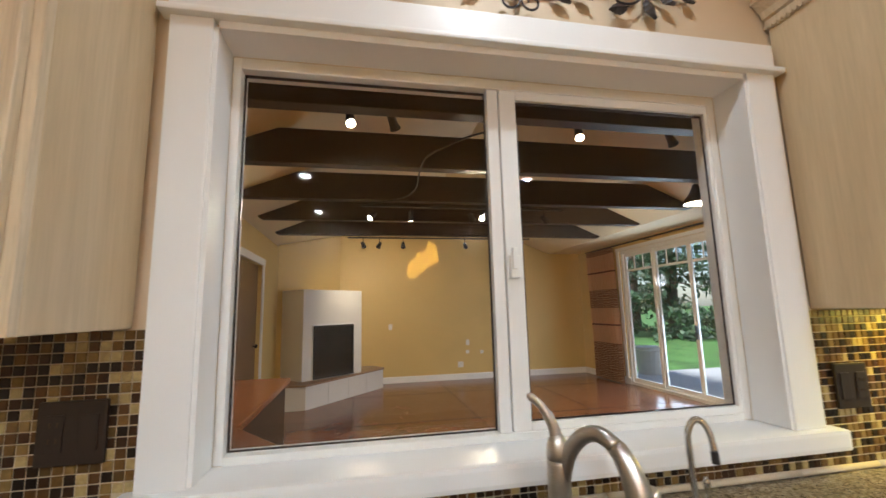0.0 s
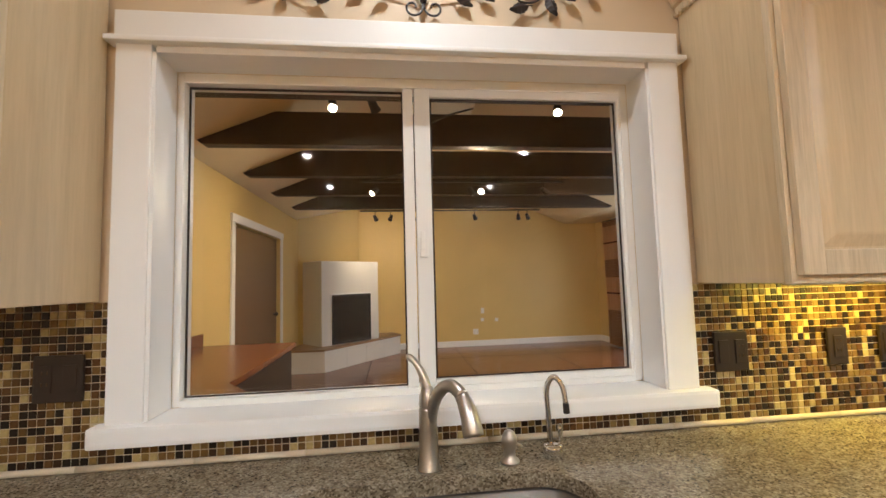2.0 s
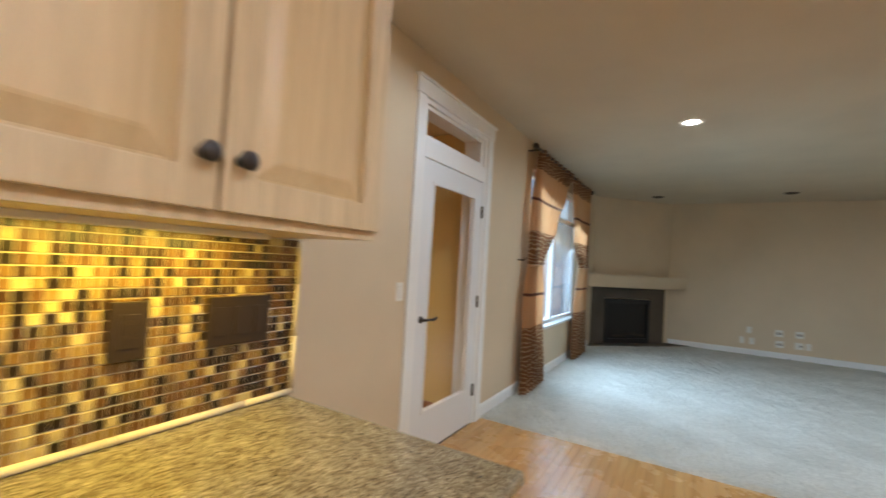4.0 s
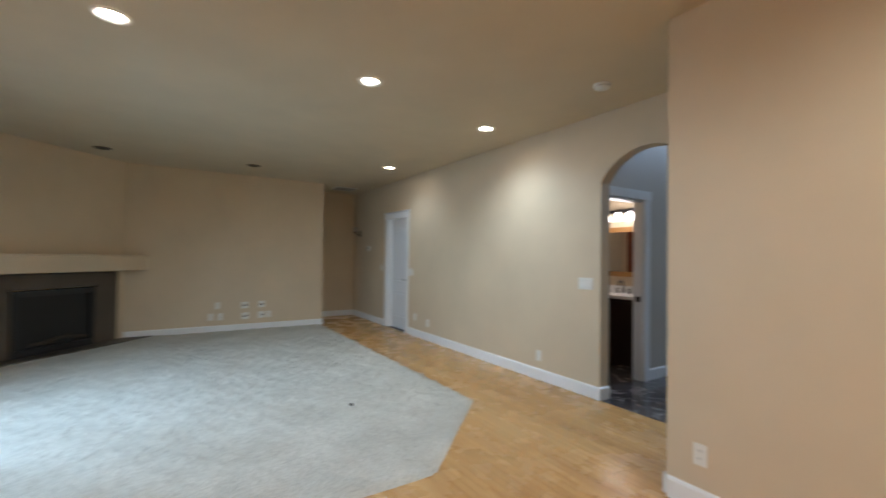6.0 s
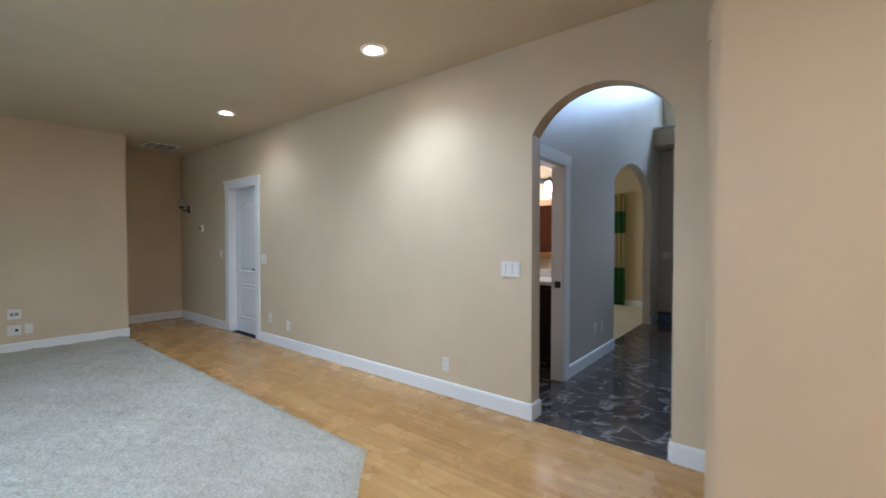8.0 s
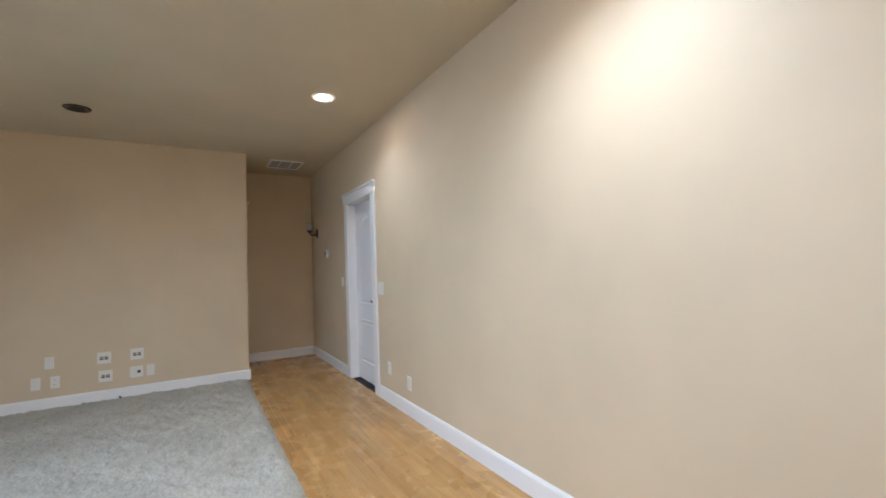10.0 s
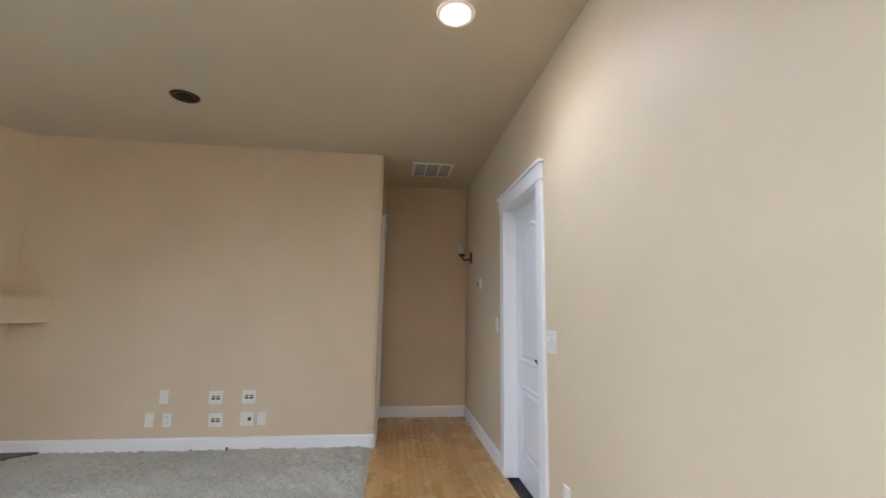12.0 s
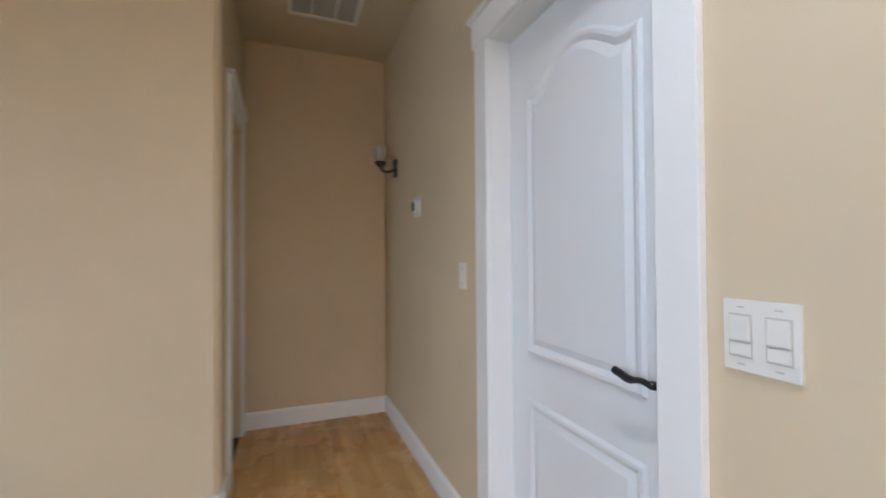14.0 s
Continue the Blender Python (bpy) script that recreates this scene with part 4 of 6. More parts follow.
# bathroom door opening
casing_y("trim_door_7", EX, -1, -4.64, -3.98, 2.0, 0.10, 0.022, 0.10)
bm = bmesh.new()
box(bm, EX - 0.001, EX + 0.112, -4.642, -4.622, 0, 2.0)
box(bm, EX - 0.001, EX + 0.112, -3.998, -3.978, 0, 2.0)
box(bm, EX - 0.001, EX + 0.112, -4.622, -3.998, 1.98, 2.002)
jb = jamb("trim_jamb_7", bm)
sp = thing("strike_plate", "black strike plate on the white jamb", "strike plate", (EX + 0.06, -4.622, 0.88))
part("plate", boxed(EX + 0.02, EX + 0.075, -4.6215, -4.612, 0.87, 0.93, bevel=0.002), BLACK, sp)

# ---------- kitchen things ----------


def upper_cabinet(name, x0, x1, doors, side):
    c = thing(name, "pickled maple wall cabinet with arched raised-panel doors", "cabinet", ((x0 + x1) / 2, 1.03, 1.39), group="wall cabinets")
    bm = boxed(x0, x1, 0.725, 1.032, 1.392, 2.34)
    rounded(part("body", bm, MAPLE, c), 0.002)
    bm = bmesh.new()
    box(bm, x0, x1, 0.705, 0.724, 1.392, 1.425)
    box(bm, x0, x1, 0.705, 0.724, 2.25, 2.34)
    box(bm, x0, x0 + 0.03, 0.705, 0.724, 1.425, 2.25)
    box(bm, x1 - 0.03, x1, 0.705, 0.724, 1.425, 2.25)
    box(bm, (doors[0][1] + doors[-1][0]) / 2 - 0.02, (doors[0][1] + doors[-1][0]) / 2 + 0.02, 0.705, 0.724, 1.425, 2.25)
    part("face_frame", bm, MAPLE_R, c)
    for n, (a, b) in enumerate(doors):
        z0, z1 = 1.412, 2.262
        to3 = lambda u, v, q: (u, 0.684 - q, v)
        s = 0.062
        bm = panel(bmesh.new(), a + s - 0.004, b - s + 0.004, z0 + s - 0.004, z1 - s - 0.051, 0.045, lambda u, v, q: (u, 0.698 - q, v), [(0, 0.0), (0.010, 0.0), (0.040, 0.011), (0.046, 0.012)])
        d = part("door", bm, MAPLE, c, "arched raised-panel door")
        for p, q in ((a, a + s), (b - s, b)):
            part("stile", boxed(p, q, 0.684, 0.704, z0, z1, bevel=0.003), MAPLE_R, d)
        part("rail", boxed(a + s, b - s, 0.684, 0.704, z0, z0 + s, bevel=0.003), MAPLE_R, d)
        arch = outline(a + s, b - s, z0 + s, z1 - s - 0.055, 0.045, 0)[2:]
        bm = extruded(bmesh.new(), [(b - s, z1), *arch, (a + s, z1)], lambda u, v, w: (u, 0.684 + w, v), 0.02)
        part("rail", bm, MAPLE_R, d, "arched top rail")
        kx = b - 0.028 if n == 0 else a + 0.028
        bm = lathe(bmesh.new(), [(0.009, 0), (0.007, -0.012), (0.015, -0.020), (0.017, -0.028), (0.010, -0.034)], (kx, 0.684, 1.497), 14, "y")
        part("knob", bm, BLACK, d, "dark round knob", True)
    # crown moulding round the top
    bm = bmesh.new()
    prof = [(0.0, 2.305), (0.010, 2.305), (0.012, 2.325), (0.022, 2.330), (0.030, 2.350), (0.052, 2.372), (0.060, 2.376), (0.060, 2.392), (0.0, 2.392)]
    for path in (((x0, 1.032), (x0, 0.705), (x1, 0.705), (x1, 1.032)),):
        rings = []
        for i, (px, py) in enumerate(path):
            sx = -1 if px == x0 else 1
            ring = [bm.verts.new((px + sx * d, py - (d if py < 0.8 else 0), z)) for d, z in prof]
            rings.append(ring)
        for a, b in zip(rings, rings[1:]):
            for i in range(len(prof)):
                bm.faces.new((a[i], a[(i + 1) % len(prof)], b[(i + 1) % len(prof)], b[i]))
        bm.faces.new(rings[0])
        bm.faces.new(rings[-1])
    part("crown_moulding", bm, MAPLE_R, c)
    bm = bmesh.new()
    k = 0.723
    while k < 1.03:
        for xx, s in ((x0, -1), (x1, 1)):
            box(bm, *sorted((xx, xx + s * 0.014)), k, k + 0.009, 2.296, 2.306)
        k += 0.016
    tagged(part("rope_bead", bm, MAPLE_R, c, "small carved bead under the crown"), kind="stuff")
    return c


upper_cabinet("wall_cabinet", 1.228, 2.085, [(1.242, 1.672), (1.680, 2.072)], 1)
upper_cabinet("wall_cabinet", -1.42, -0.559, [(-1.41, -1.0), (-0.99, -0.575)], -1)
ul = thing("under_cabinet_light", "slim lit lamp strip beneath the wall cabinet", "light", (1.68, 0.92, 1.39))
part("housing", boxed(1.44, 1.92, 0.88, 0.94, 1.379, 1.392, bevel=0.003), PLASTIC, ul)

# worktop with a rounded front edge and a sink cut-out
wt = thing("worktop", "speckled brown-grey granite worktop with a rounded edge", "worktop", (0.3, 0.7, 0.90))
CUT = (-0.02, 0.69, 0.43, 0.826)


def worktop_mesh():
    bm = bmesh.new()
    xs = [-2.59, CUT[0], CUT[1], 2.115]
    x0, x1, y0, y1 = CUT
    # flat slab round a rounded cut-out: outer ring joined to the cut's outline
    cut = []
    r = 0.11
    for cx, cy, a0 in ((x1 - r, y1 - r, 0), (x0 + r, y1 - r, 90), (x0 + r, y0 + r, 180), (x1 - r, y0 + r, 270)):
        for k in range(9):
            a = radians(a0 + k * 90 / 8)
            cut.append((cx + r * math.cos(a), cy + r * math.sin(a)))
    rows = [(0.940, 0.0), (0.936, 0.006), (0.925, 0.009), (0.912, 0.006), (0.903, 0.0)]
    # outer rectangle sampled in step with the cut's outline
    ox0, ox1, oy0, oy1 = x0 - 0.2, x1 + 0.2, 0.323, 1.0335
    outer = []
    cxm, cym = (x0 + x1) / 2, (y0 + y1) / 2
    for px, py in cut:
        dx, dy = px - cxm, py - cym
        s = min(((ox1 - cxm) if dx > 0 else (cxm - ox0)) / max(abs(dx), 1e-6), ((oy1 - cym) if dy > 0 else (cym - oy0)) / max(abs(dy), 1e-6))
        outer.append((cxm + dx * s, cym + dy * s))
    n = len(cut)
    for z in (0.940, 0.903):
        a = [bm.verts.new((*p, z)) for p in cut]
        b = [bm.verts.new((*p, z)) for p in outer]
        for i in range(n):
            bm.faces.new((a[i], a[(i + 1) % n], b[(i + 1) % n], b[i]))
        if z == 0.940:
            top = a
        else:
            for i in range(n):
                bm.faces.new((top[i], top[(i + 1) % n], a[(i + 1) % n], a[i]))
    for a, b in ((-2.59, ox0), (ox1, 2.115)):
        box(bm, a, b, 0.323, 1.0335, 0.903, 0.940)
    prof = [(0.0, 0.940), (-0.007, 0.938), (-0.012, 0.930), (-0.013, 0.921), (-0.012, 0.912), (-0.006, 0.904), (0, 0.903)]
    for path in (((-2.59, 0.323), (2.115, 0.323), (2.115, 1.0335)),):
        rings = [[bm.verts.new((px - (d if px > 2 else 0), py + (d if py < 0.5 else 0), z)) for d, z in prof] for px, py in path]
        for a, b in zip(rings, rings[1:]):
            for i in range(len(prof) - 1):
                bm.faces.new((a[i], a[i + 1], b[i + 1], b[i]))
    return bm


part("slab", worktop_mesh(), GRANITE, wt)
bc = thing("base_cabinet", "pickled maple base cabinet beneath the worktop", "cabinet", (0.3, 0.7, 0))
part("body", wall_x(bmesh.new(), -2.59, 2.09, 0.36, 1.03, 0.1, 0.899, [(-0.06, 0.74, 0.6, 0.9)]), MAPLE, bc)
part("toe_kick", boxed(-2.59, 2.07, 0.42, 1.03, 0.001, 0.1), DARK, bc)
part("end_panel", boxed(2.091, 2.105, 0.37, 1.03, 0.1, 0.899), MAPLE_R, bc)
sk = thing("sink", "undermounted brushed steel sink bowl", "sink", (0.34, 0.68, 0.70))
bm = bmesh.new()
rings = []
for d, z in ((-0.012, 0.902), (0.004, 0.895), (0.012, 0.76), (0.05, 0.715), (0.16, 0.71)):
    ring = []
    r = 0.11
    for cx, cy, a0 in ((CUT[1] - r, CUT[3] - r, 0), (CUT[0] + r, CUT[3] - r, 90), (CUT[0] + r, CUT[2] + r, 180), (CUT[1] - r, CUT[2] + r, 270)):
        for k in range(7):
            a = radians(a0 + k * 15)
            rr = max(r - d, 0.01)
            ring.append(bm.verts.new((cx + rr * math.cos(a) - (d - (r - rr)) * 0, cy + rr * math.sin(a), z)))
    rings.append(ring)
for a, b in zip(rings, rings[1:]):
    for i in range(len(a)):
        bm.faces.new((a[i], a[(i + 1) % len(a)], b[(i + 1) % len(b)], b[i]))
bm.faces.new(rings[-1])
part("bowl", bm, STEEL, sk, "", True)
bm = lathe(bmesh.new(), [(0.045, 0), (0.045, 0.004), (0.03, 0.002), (0.01, 0.001)], (0.34, 0.70, 0.7105), 18)
part("drain", bm, CHROME, sk, "round chrome drain")

# pull-out tap
tp = thing("tap", "brushed nickel single-lever kitchen tap", "tap", (0.336, 0.935, 0.94))
bm = lathe(bmesh.new(), [(0.030, 0), (0.030, 0.004), (0.026, 0.010), (0.0245, 0.10), (0.0235, 0.150), (0.0225, 0.156)], (0.336, 0.935, 0.940), 24)
part("body", bm, NICKEL, tp, "", True)
bm = lathe(bmesh.new(), [(0.0222, 0), (0.0235, 0.005), (0.0215, 0.030), (0.016, 0.046), (0.010, 0.052)], (0.336, 0.935, 1.098), 24)
hub = part("lever_hub", bm, NICKEL, tp, "", True)
bm = tube(bmesh.new(), smooth_path([(0.336, 0.935, 1.135), (0.330, 0.938, 1.165), (0.318, 0.943, 1.192), (0.302, 0.950, 1.214), (0.284, 0.958, 1.228)], 5), [0.013 - 0.0002 * k for k in range(10)] + [0.009] * 8 + [0.0095, 0.007, 0.004], 12)
part("lever", bm, NICKEL, tp, "", True)
sp_pts = [(0.340, 0.930, 1.055), (0.352, 0.915, 1.115), (0.372, 0.892, 1.152), (0.393, 0.866, 1.162), (0.412, 0.840, 1.145), (0.424, 0.818, 1.110), (0.432, 0.802, 1.062)]
sp_path = smooth_path(sp_pts, 6)
bm = tube(bmesh.new(), sp_path[:25], [0.0165] * 25, 14)
part("spout", bm, NICKEL, tp, "", True)
bm = tube(bmesh.new(), sp_path[24:], [0.0178 + 0.0006 * k for k in range(len(sp_path) - 25)] + [0.0235], 14)
part("spray_head", bm, NICKEL, tp, "flared spray head", True)
# filtered water tap
ft = thing("water_filter_tap", "slim chrome gooseneck filter tap", "tap", (0.673, 0.945, 0.94))
bm = lathe(bmesh.new(), [(0.027, 0), (0.027, 0.03), (0.024, 0.036), (0.008, 0.037)], (0.673, 0.945, 0.940), 20)
part("base", bm, CHROME, ft, "", True)
bm = tube(bmesh.new(), smooth_path([(0.668, 0.945, 0.97), (0.664, 0.945, 1.05), (0.662, 0.945, 1.115), (0.672, 0.938, 1.148), (0.686, 0.930, 1.152), (0.699, 0.922, 1.128), (0.704, 0.918, 1.085)], 6), 0.0075, 10)
part("gooseneck", bm, CHROME, ft, "", True)
bm = tube(bmesh.new(), [(0.704, 0.918, 1.088), (0.705, 0.917, 1.062)], 0.0085, 10)
part("tip", bm, BLACK, ft, "black rubber tip")
bm = tube(bmesh.new(), smooth_path([(0.690, 0.938, 0.975), (0.692, 0.937, 1.00), (0.692, 0.937, 1.028)], 4), [0.004] * 4 + [0.005, 0.007, 0.0075, 0.007, 0.004], 10)
part("lever", bm, CHROME, ft, "", True)
so = thing("soap_dispenser", "small brushed nickel soap pump", "soap dispenser", (0.551, 0.937, 0.94))
bm = lathe(bmesh.new(), [(0.025, 0), (0.025, 0.006), (0.015, 0.012), (0.0145, 0.03), (0.019, 0.037), (0.021, 0.052), (0.020, 0.066), (0.013, 0.078), (0.007, 0.082)], (0.551, 0.937, 0.940), 18)
part("body", bm, NICKEL, so, "", True)
bm = tube(bmesh.new(), [(0.551, 0.937, 0.986), (0.572, 0.928, 0.986), (0.582, 0.924, 0.982)], [0.006, 0.005, 0.004], 8)
part("nozzle", bm, NICKEL, so, "", True)


for ob in (tp, ft, so):
    ob.location.y -= 0.046
    ob.location.x -= 0.006


def kitchen_plate(x0, x1, z0, z1, kind):
    p = thing("wall_plate", "dark bronze socket plate on the mosaic backsplash", "wall plate", ((x0 + x1) / 2, 1.03, z0), group="backsplash plates")
    part("plate", boxed(x0, x1, 1.018, 1.028, z0, z1, bevel=0.004), BRONZEPL, p)
    n = 1 if x1 - x0 < 0.09 else (2 if x1 - x0 < 0.13 else 3)
    w = (x1 - x0) / n
    for k in range(n):
        c = x0 + (k + 0.5) * w
        ins = part("inset", boxed(c - 0.017, c + 0.017, 1.015, 1.0175, z0 + 0.026, z1 - 0.026, bevel=0.001), BRONZEPL, p)
        if k == kind:
            for z in (0.045, 0.075):
                for s in (-0.007, 0.006):
                    part("slot", boxed(c + s, c + s + 0.003, 1.0138, 1.0148, z0 + z, z0 + z + 0.009), HINGE, ins, "small bronze slot")
    return p


kitchen_plate(1.262, 1.378, 1.108, 1.234, 1)
kitchen_plate(1.670, 1.742, 1.110, 1.232, 0)
kitchen_plate(1.868, 2.035, 1.112, 1.234, 9)
kitchen_plate(-0.708, -0.585, 1.128, 1.252, 0)

# iron wall ornament over the window
art = thing("wall_ornament", "black wrought iron branch ornament with leaves and scrolls", "wall art", (0.367, 1.015, 2.24))
AX, AZ, AY = 0.356, 2.295, 1.006


def scroll(cx, cz, r, turns, start, hand, n=26):
    pts = []
    for i in range(n + 1):
        t = i / n
        a = start + hand * turns * 2 * math.pi * t
        rr = r * (1 - 0.72 * t)
        pts.append((cx + rr * math.cos(a), AY, cz + rr * math.sin(a)))
    return pts


def ornament_leaf(x, z, ang, size, lift):
    """A pressed metal leaf with a toothed edge and a raised midrib, bent away from the wall."""
    bm = bmesh.new()
    ca, sa = math.cos(ang), math.sin(ang)
    half = [(0.0, 0.03), (0.10, 0.17), (0.20, 0.20), (0.26, 0.29), (0.40, 0.27), (0.46, 0.33), (0.60, 0.24), (0.66, 0.26), (0.82, 0.12), (1.0, 0.0)]
    rows = []
    for k, (l, w) in enumerate(half):
        rows.append([(l, s * w, 0.16 * abs(s) - 0.25 * l * l * lift) for s in (-1, -0.5, 0, 0.5, 1)])
    vs = [[bm.verts.new((x + size * (l * ca - w * sa), AY - 0.006 + size * d, z + size * (l * sa + w * ca))) for l, w, d in row] for row in rows]
    for a, b in zip(vs, vs[1:]):
        for i in range(4):
            bm.faces.new((a[i], a[i + 1], b[i + 1], b[i]))
    bmesh.ops.remove_doubles(bm, verts=bm.verts, dist=0.0002)
    bmesh.ops.solidify(bm, geom=list(bm.faces), thickness=0.002)
    leaf = part("leaf", bm, IRON, art)
    bm = bmesh.new()
    tube(bm, [(x - size * 0.25 * ca, AY, z - size * 0.25 * sa), (x, AY - 0.006, z), (x + size * 0.9 * ca, AY - 0.009 - size * 0.2 * lift, z + size * 0.9 * sa)], [0.0022, 0.002, 0.0008], 5)
    part("midrib", bm, IRON, leaf)


rng = random.Random(4)
BRANCH = [[(0, 0), (0.03, 0.028), (0.075, 0.038), (0.15, 0.057), (0.212, 0.10), (0.25, 0.16)],
          [(0.25, 0.16), (0.31, 0.17), (0.375, 0.125), (0.394, 0.06), (0.38, 0.027), (0.346, 0.009), (0.308, 0.012), (0.296, 0.039), (0.312, 0.056), (0.325, 0.042)],
          [(0.375, 0.125), (0.43, 0.088), (0.513, 0.081), (0.552, 0.11), (0.555, 0.16), (0.52, 0.175), (0.505, 0.15)],
          [(0.385, 0.105), (0.425, 0.072), (0.452, 0.056)],
          [(0, 0), (0.008, 0.08), (0.022, 0.16), (0.05, 0.26)], [(0, 0), (0.022, 0.06), (0.06, 0.15), (0.13, 0.22)]]
LEAVES = [(0.105, 0.028, -35), (0.178, 0.045, -32), (0.232, 0.092, -28), (0.062, 0.070, 70), (0.135, 0.085, 80), (0.335, -0.005, 195), (0.40, 0.028, -62),
          (0.452, 0.056, -40), (0.528, 0.076, -48), (0.36, 0.085, -100), (0.30, 0.125, -75), (0.50, 0.10, 95), (0.43, 0.12, 30), (0.20, 0.14, 120), (0.03, 0.14, 60)]
for s in (-1, 1):
    bm = tube(bmesh.new(), [(AX, AY, AZ)] + scroll(AX + s * 0.033, AZ - 0.026, 0.031, 1.05, math.radians(165 if s > 0 else 15), s), 0.0036, 6)
    part("scroll", bm, IRON, art)
    for pts in BRANCH:
        p3 = smooth_path([(AX + s * u, AY, AZ + v) for u, v in pts], 6)
        part("branch", tube(bmesh.new(), p3, 0.0040, 6), IRON, art)
    for u, v, an in LEAVES:
        an = math.radians(an if s > 0 else 180 - an) + rng.uniform(-0.15, 0.15)
        ornament_leaf(AX + s * u, AZ + v, an, rng.uniform(0.052, 0.064), rng.uniform(-0.4, 1.0))
for u in (-0.25, 0.25):
    part("wall_pin", tube(bmesh.new(), [(AX + u, AY, AZ + 0.16), (AX + u, YK, AZ + 0.16)], 0.004, 6), IRON, art)
part("collar", lathe(bmesh.new(), [(0.008, 0), (0.011, 0.006), (0.011, 0.014), (0.008, 0.02)], (AX, AY, AZ - 0.01), 12), IRON, art)

# tall cabinet, pendants behind the cook
tc = thing("tall_cabinet", "honey maple tall pantry cabinet beside the wall end", "cabinet", (2.1, -3.0, 0))
part("body", boxed(1.55, 2.536, -3.3, -2.70, 0.1, 2.14), HONEY, tc)
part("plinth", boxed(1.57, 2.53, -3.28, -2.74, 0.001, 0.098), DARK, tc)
for a, b in ((1.56, 2.04), (2.05, 2.53)):
    bm = boxed(a, b, -2.70, -2.68, 0.12, 2.12, bevel=0.003)
    dd = part("door", bm, HONEY, tc)
bm = bmesh.new()
for k, (o, za, zb) in enumerate(((0.01, 2.142, 2.165), (0.03, 2.165, 2.195), (0.055, 2.195, 2.225))):
    box(bm, 1.55 - o, 2.538, -3.3, -2.70 + o, za, zb, 0.004)
part("crown_moulding", bm, HONEY, tc)


def pendant(x, y, z):
    p = thing("pendant_lamp", "lit amber glass pendant lamp on a black cord", "pendant lamp", (x, y, z), group="amber pendants")
    bm = tube(bmesh.new(), [(x, y, z + 0.20), (x, y, H - 0.02)], 0.004, 6)
    part("cord", bm, BLACK, p)
    bm = lathe(bmesh.new(), [(0.05, 0), (0.05, 0.012), (0.02, 0.02)], (x, y, H - 0.021), 16)
    part("canopy", bm, BLACK, p)
    bm = lathe(bmesh.new(), [(0.045, 0.0), (0.06, 0.02), (0.066, 0.07), (0.058, 0.13), (0.035, 0.18), (0.02, 0.20)], (x, y, z), 20)
    part("shade", bm, AMBERGLASS, p, "glowing amber glass shade", True)


for y in (-1.15, -1.80, -2.45):
    pendant(0.50, y, 1.80)

# ---------- ceiling fittings ----------


def downlight(x, y, lit, z=H):
    label = "lit recessed downlight with a white ring" if lit else "unlit recessed downlight with a dark inside"
    p = thing("downlight", label, "downlight", (x, y, z), group="lit downlights" if lit else "unlit downlights")
    bm = bmesh.new()
    prof = [(0.098, -0.001), (0.094, -0.009), (0.080, -0.011), (0.074, -0.006), (0.056, -0.0015)]
    rings = [[bm.verts.new((x + r * math.cos(a), y + r * math.sin(a), z + h)) for a in (2 * math.pi * i / 28 for i in range(28))] for r, h in prof]
    for a, b in zip(rings, rings[1:]):
        for i in range(28):
            bm.faces.new((a[i], a[(i + 1) % 28], b[(i + 1) % 28], b[i]))
    part("ring", bm, PLASTIC if lit else HINGE, p, "" if lit else "dark ring", True)
    bm = lathe(bmesh.new(), [(0.057, 0), (0.056, 0.0006)], (x, y, z - 0.0012), 24)
    part("lens" if lit else "reflector", bm, BULB if lit else DARK, p, "glowing lens" if lit else "dark reflector cone")


for cx, cy in CANS:
    downlight(cx, cy, True)
for cx, cy in ((9.63, 0.60), (9.60, -1.26)):
    downlight(cx, cy, False)

sm = thing("smoke_detector", "round white smoke detector on the ceiling", "smoke detector", (4.605, -3.12, H))
bm = lathe(bmesh.new(), [(0.068, 0.0), (0.068, -0.010), (0.060, -0.014), (0.060, -0.028), (0.050, -0.036), (0.02, -0.038)], (4.605, -3.12, H + 0.001), 24)
part("housing", bm, PLASTIC, sm, "", True)
part("vent_ring", lathe(bmesh.new(), [(0.0605, -0.016), (0.0612, -0.02), (0.0605, -0.024)], (4.605, -3.12, H), 24), PLATEIN, sm)

cv = thing("ceiling_vent", "white metal return-air grille on the niche ceiling", "air vent", (10.91, -3.18, H))
vx0, vx1, vy0, vy1 = 10.70, 11.14, -3.395, -2.965
part("backing", boxed(vx0 + 0.02, vx1 - 0.02, vy0 + 0.02, vy1 - 0.02, H - 0.001, H + 0.0015), LOGS, cv)
bm = bmesh.new()
for a, b, c, d in ((vx0, vx0 + 0.03, vy0, vy1), (vx1 - 0.03, vx1, vy0, vy1), (vx0 + 0.03, vx1 - 0.03, vy0, vy0 + 0.03), (vx0 + 0.03, vx1 - 0.03, vy1 - 0.03, vy1)):
    box(bm, a, b, c, d, H - 0.012, H - 0.001, 0.002)
for k in (1, 2):
    yy = vy0 + k * (vy1 - vy0) / 3
    box(bm, vx0 + 0.03, vx1 - 0.03, yy - 0.006, yy + 0.006, H - 0.011, H - 0.0015)
part("frame", bm, PLASTIC, cv)
for k in range(20):
    xx = vx0 + 0.04 + k * (vx1 - vx0 - 0.08) / 19
    bm = bmesh.new()
    extruded(bm, [(xx - 0.006, H - 0.002), (xx + 0.004, H - 0.010), (xx + 0.0055, H - 0.009), (xx - 0.0045, H - 0.001)], to_xz(vy0 + 0.03), vy1 - vy0 - 0.06)
    part("slat", bm, VENTGREY, cv)

# ---------- wall plates ----------


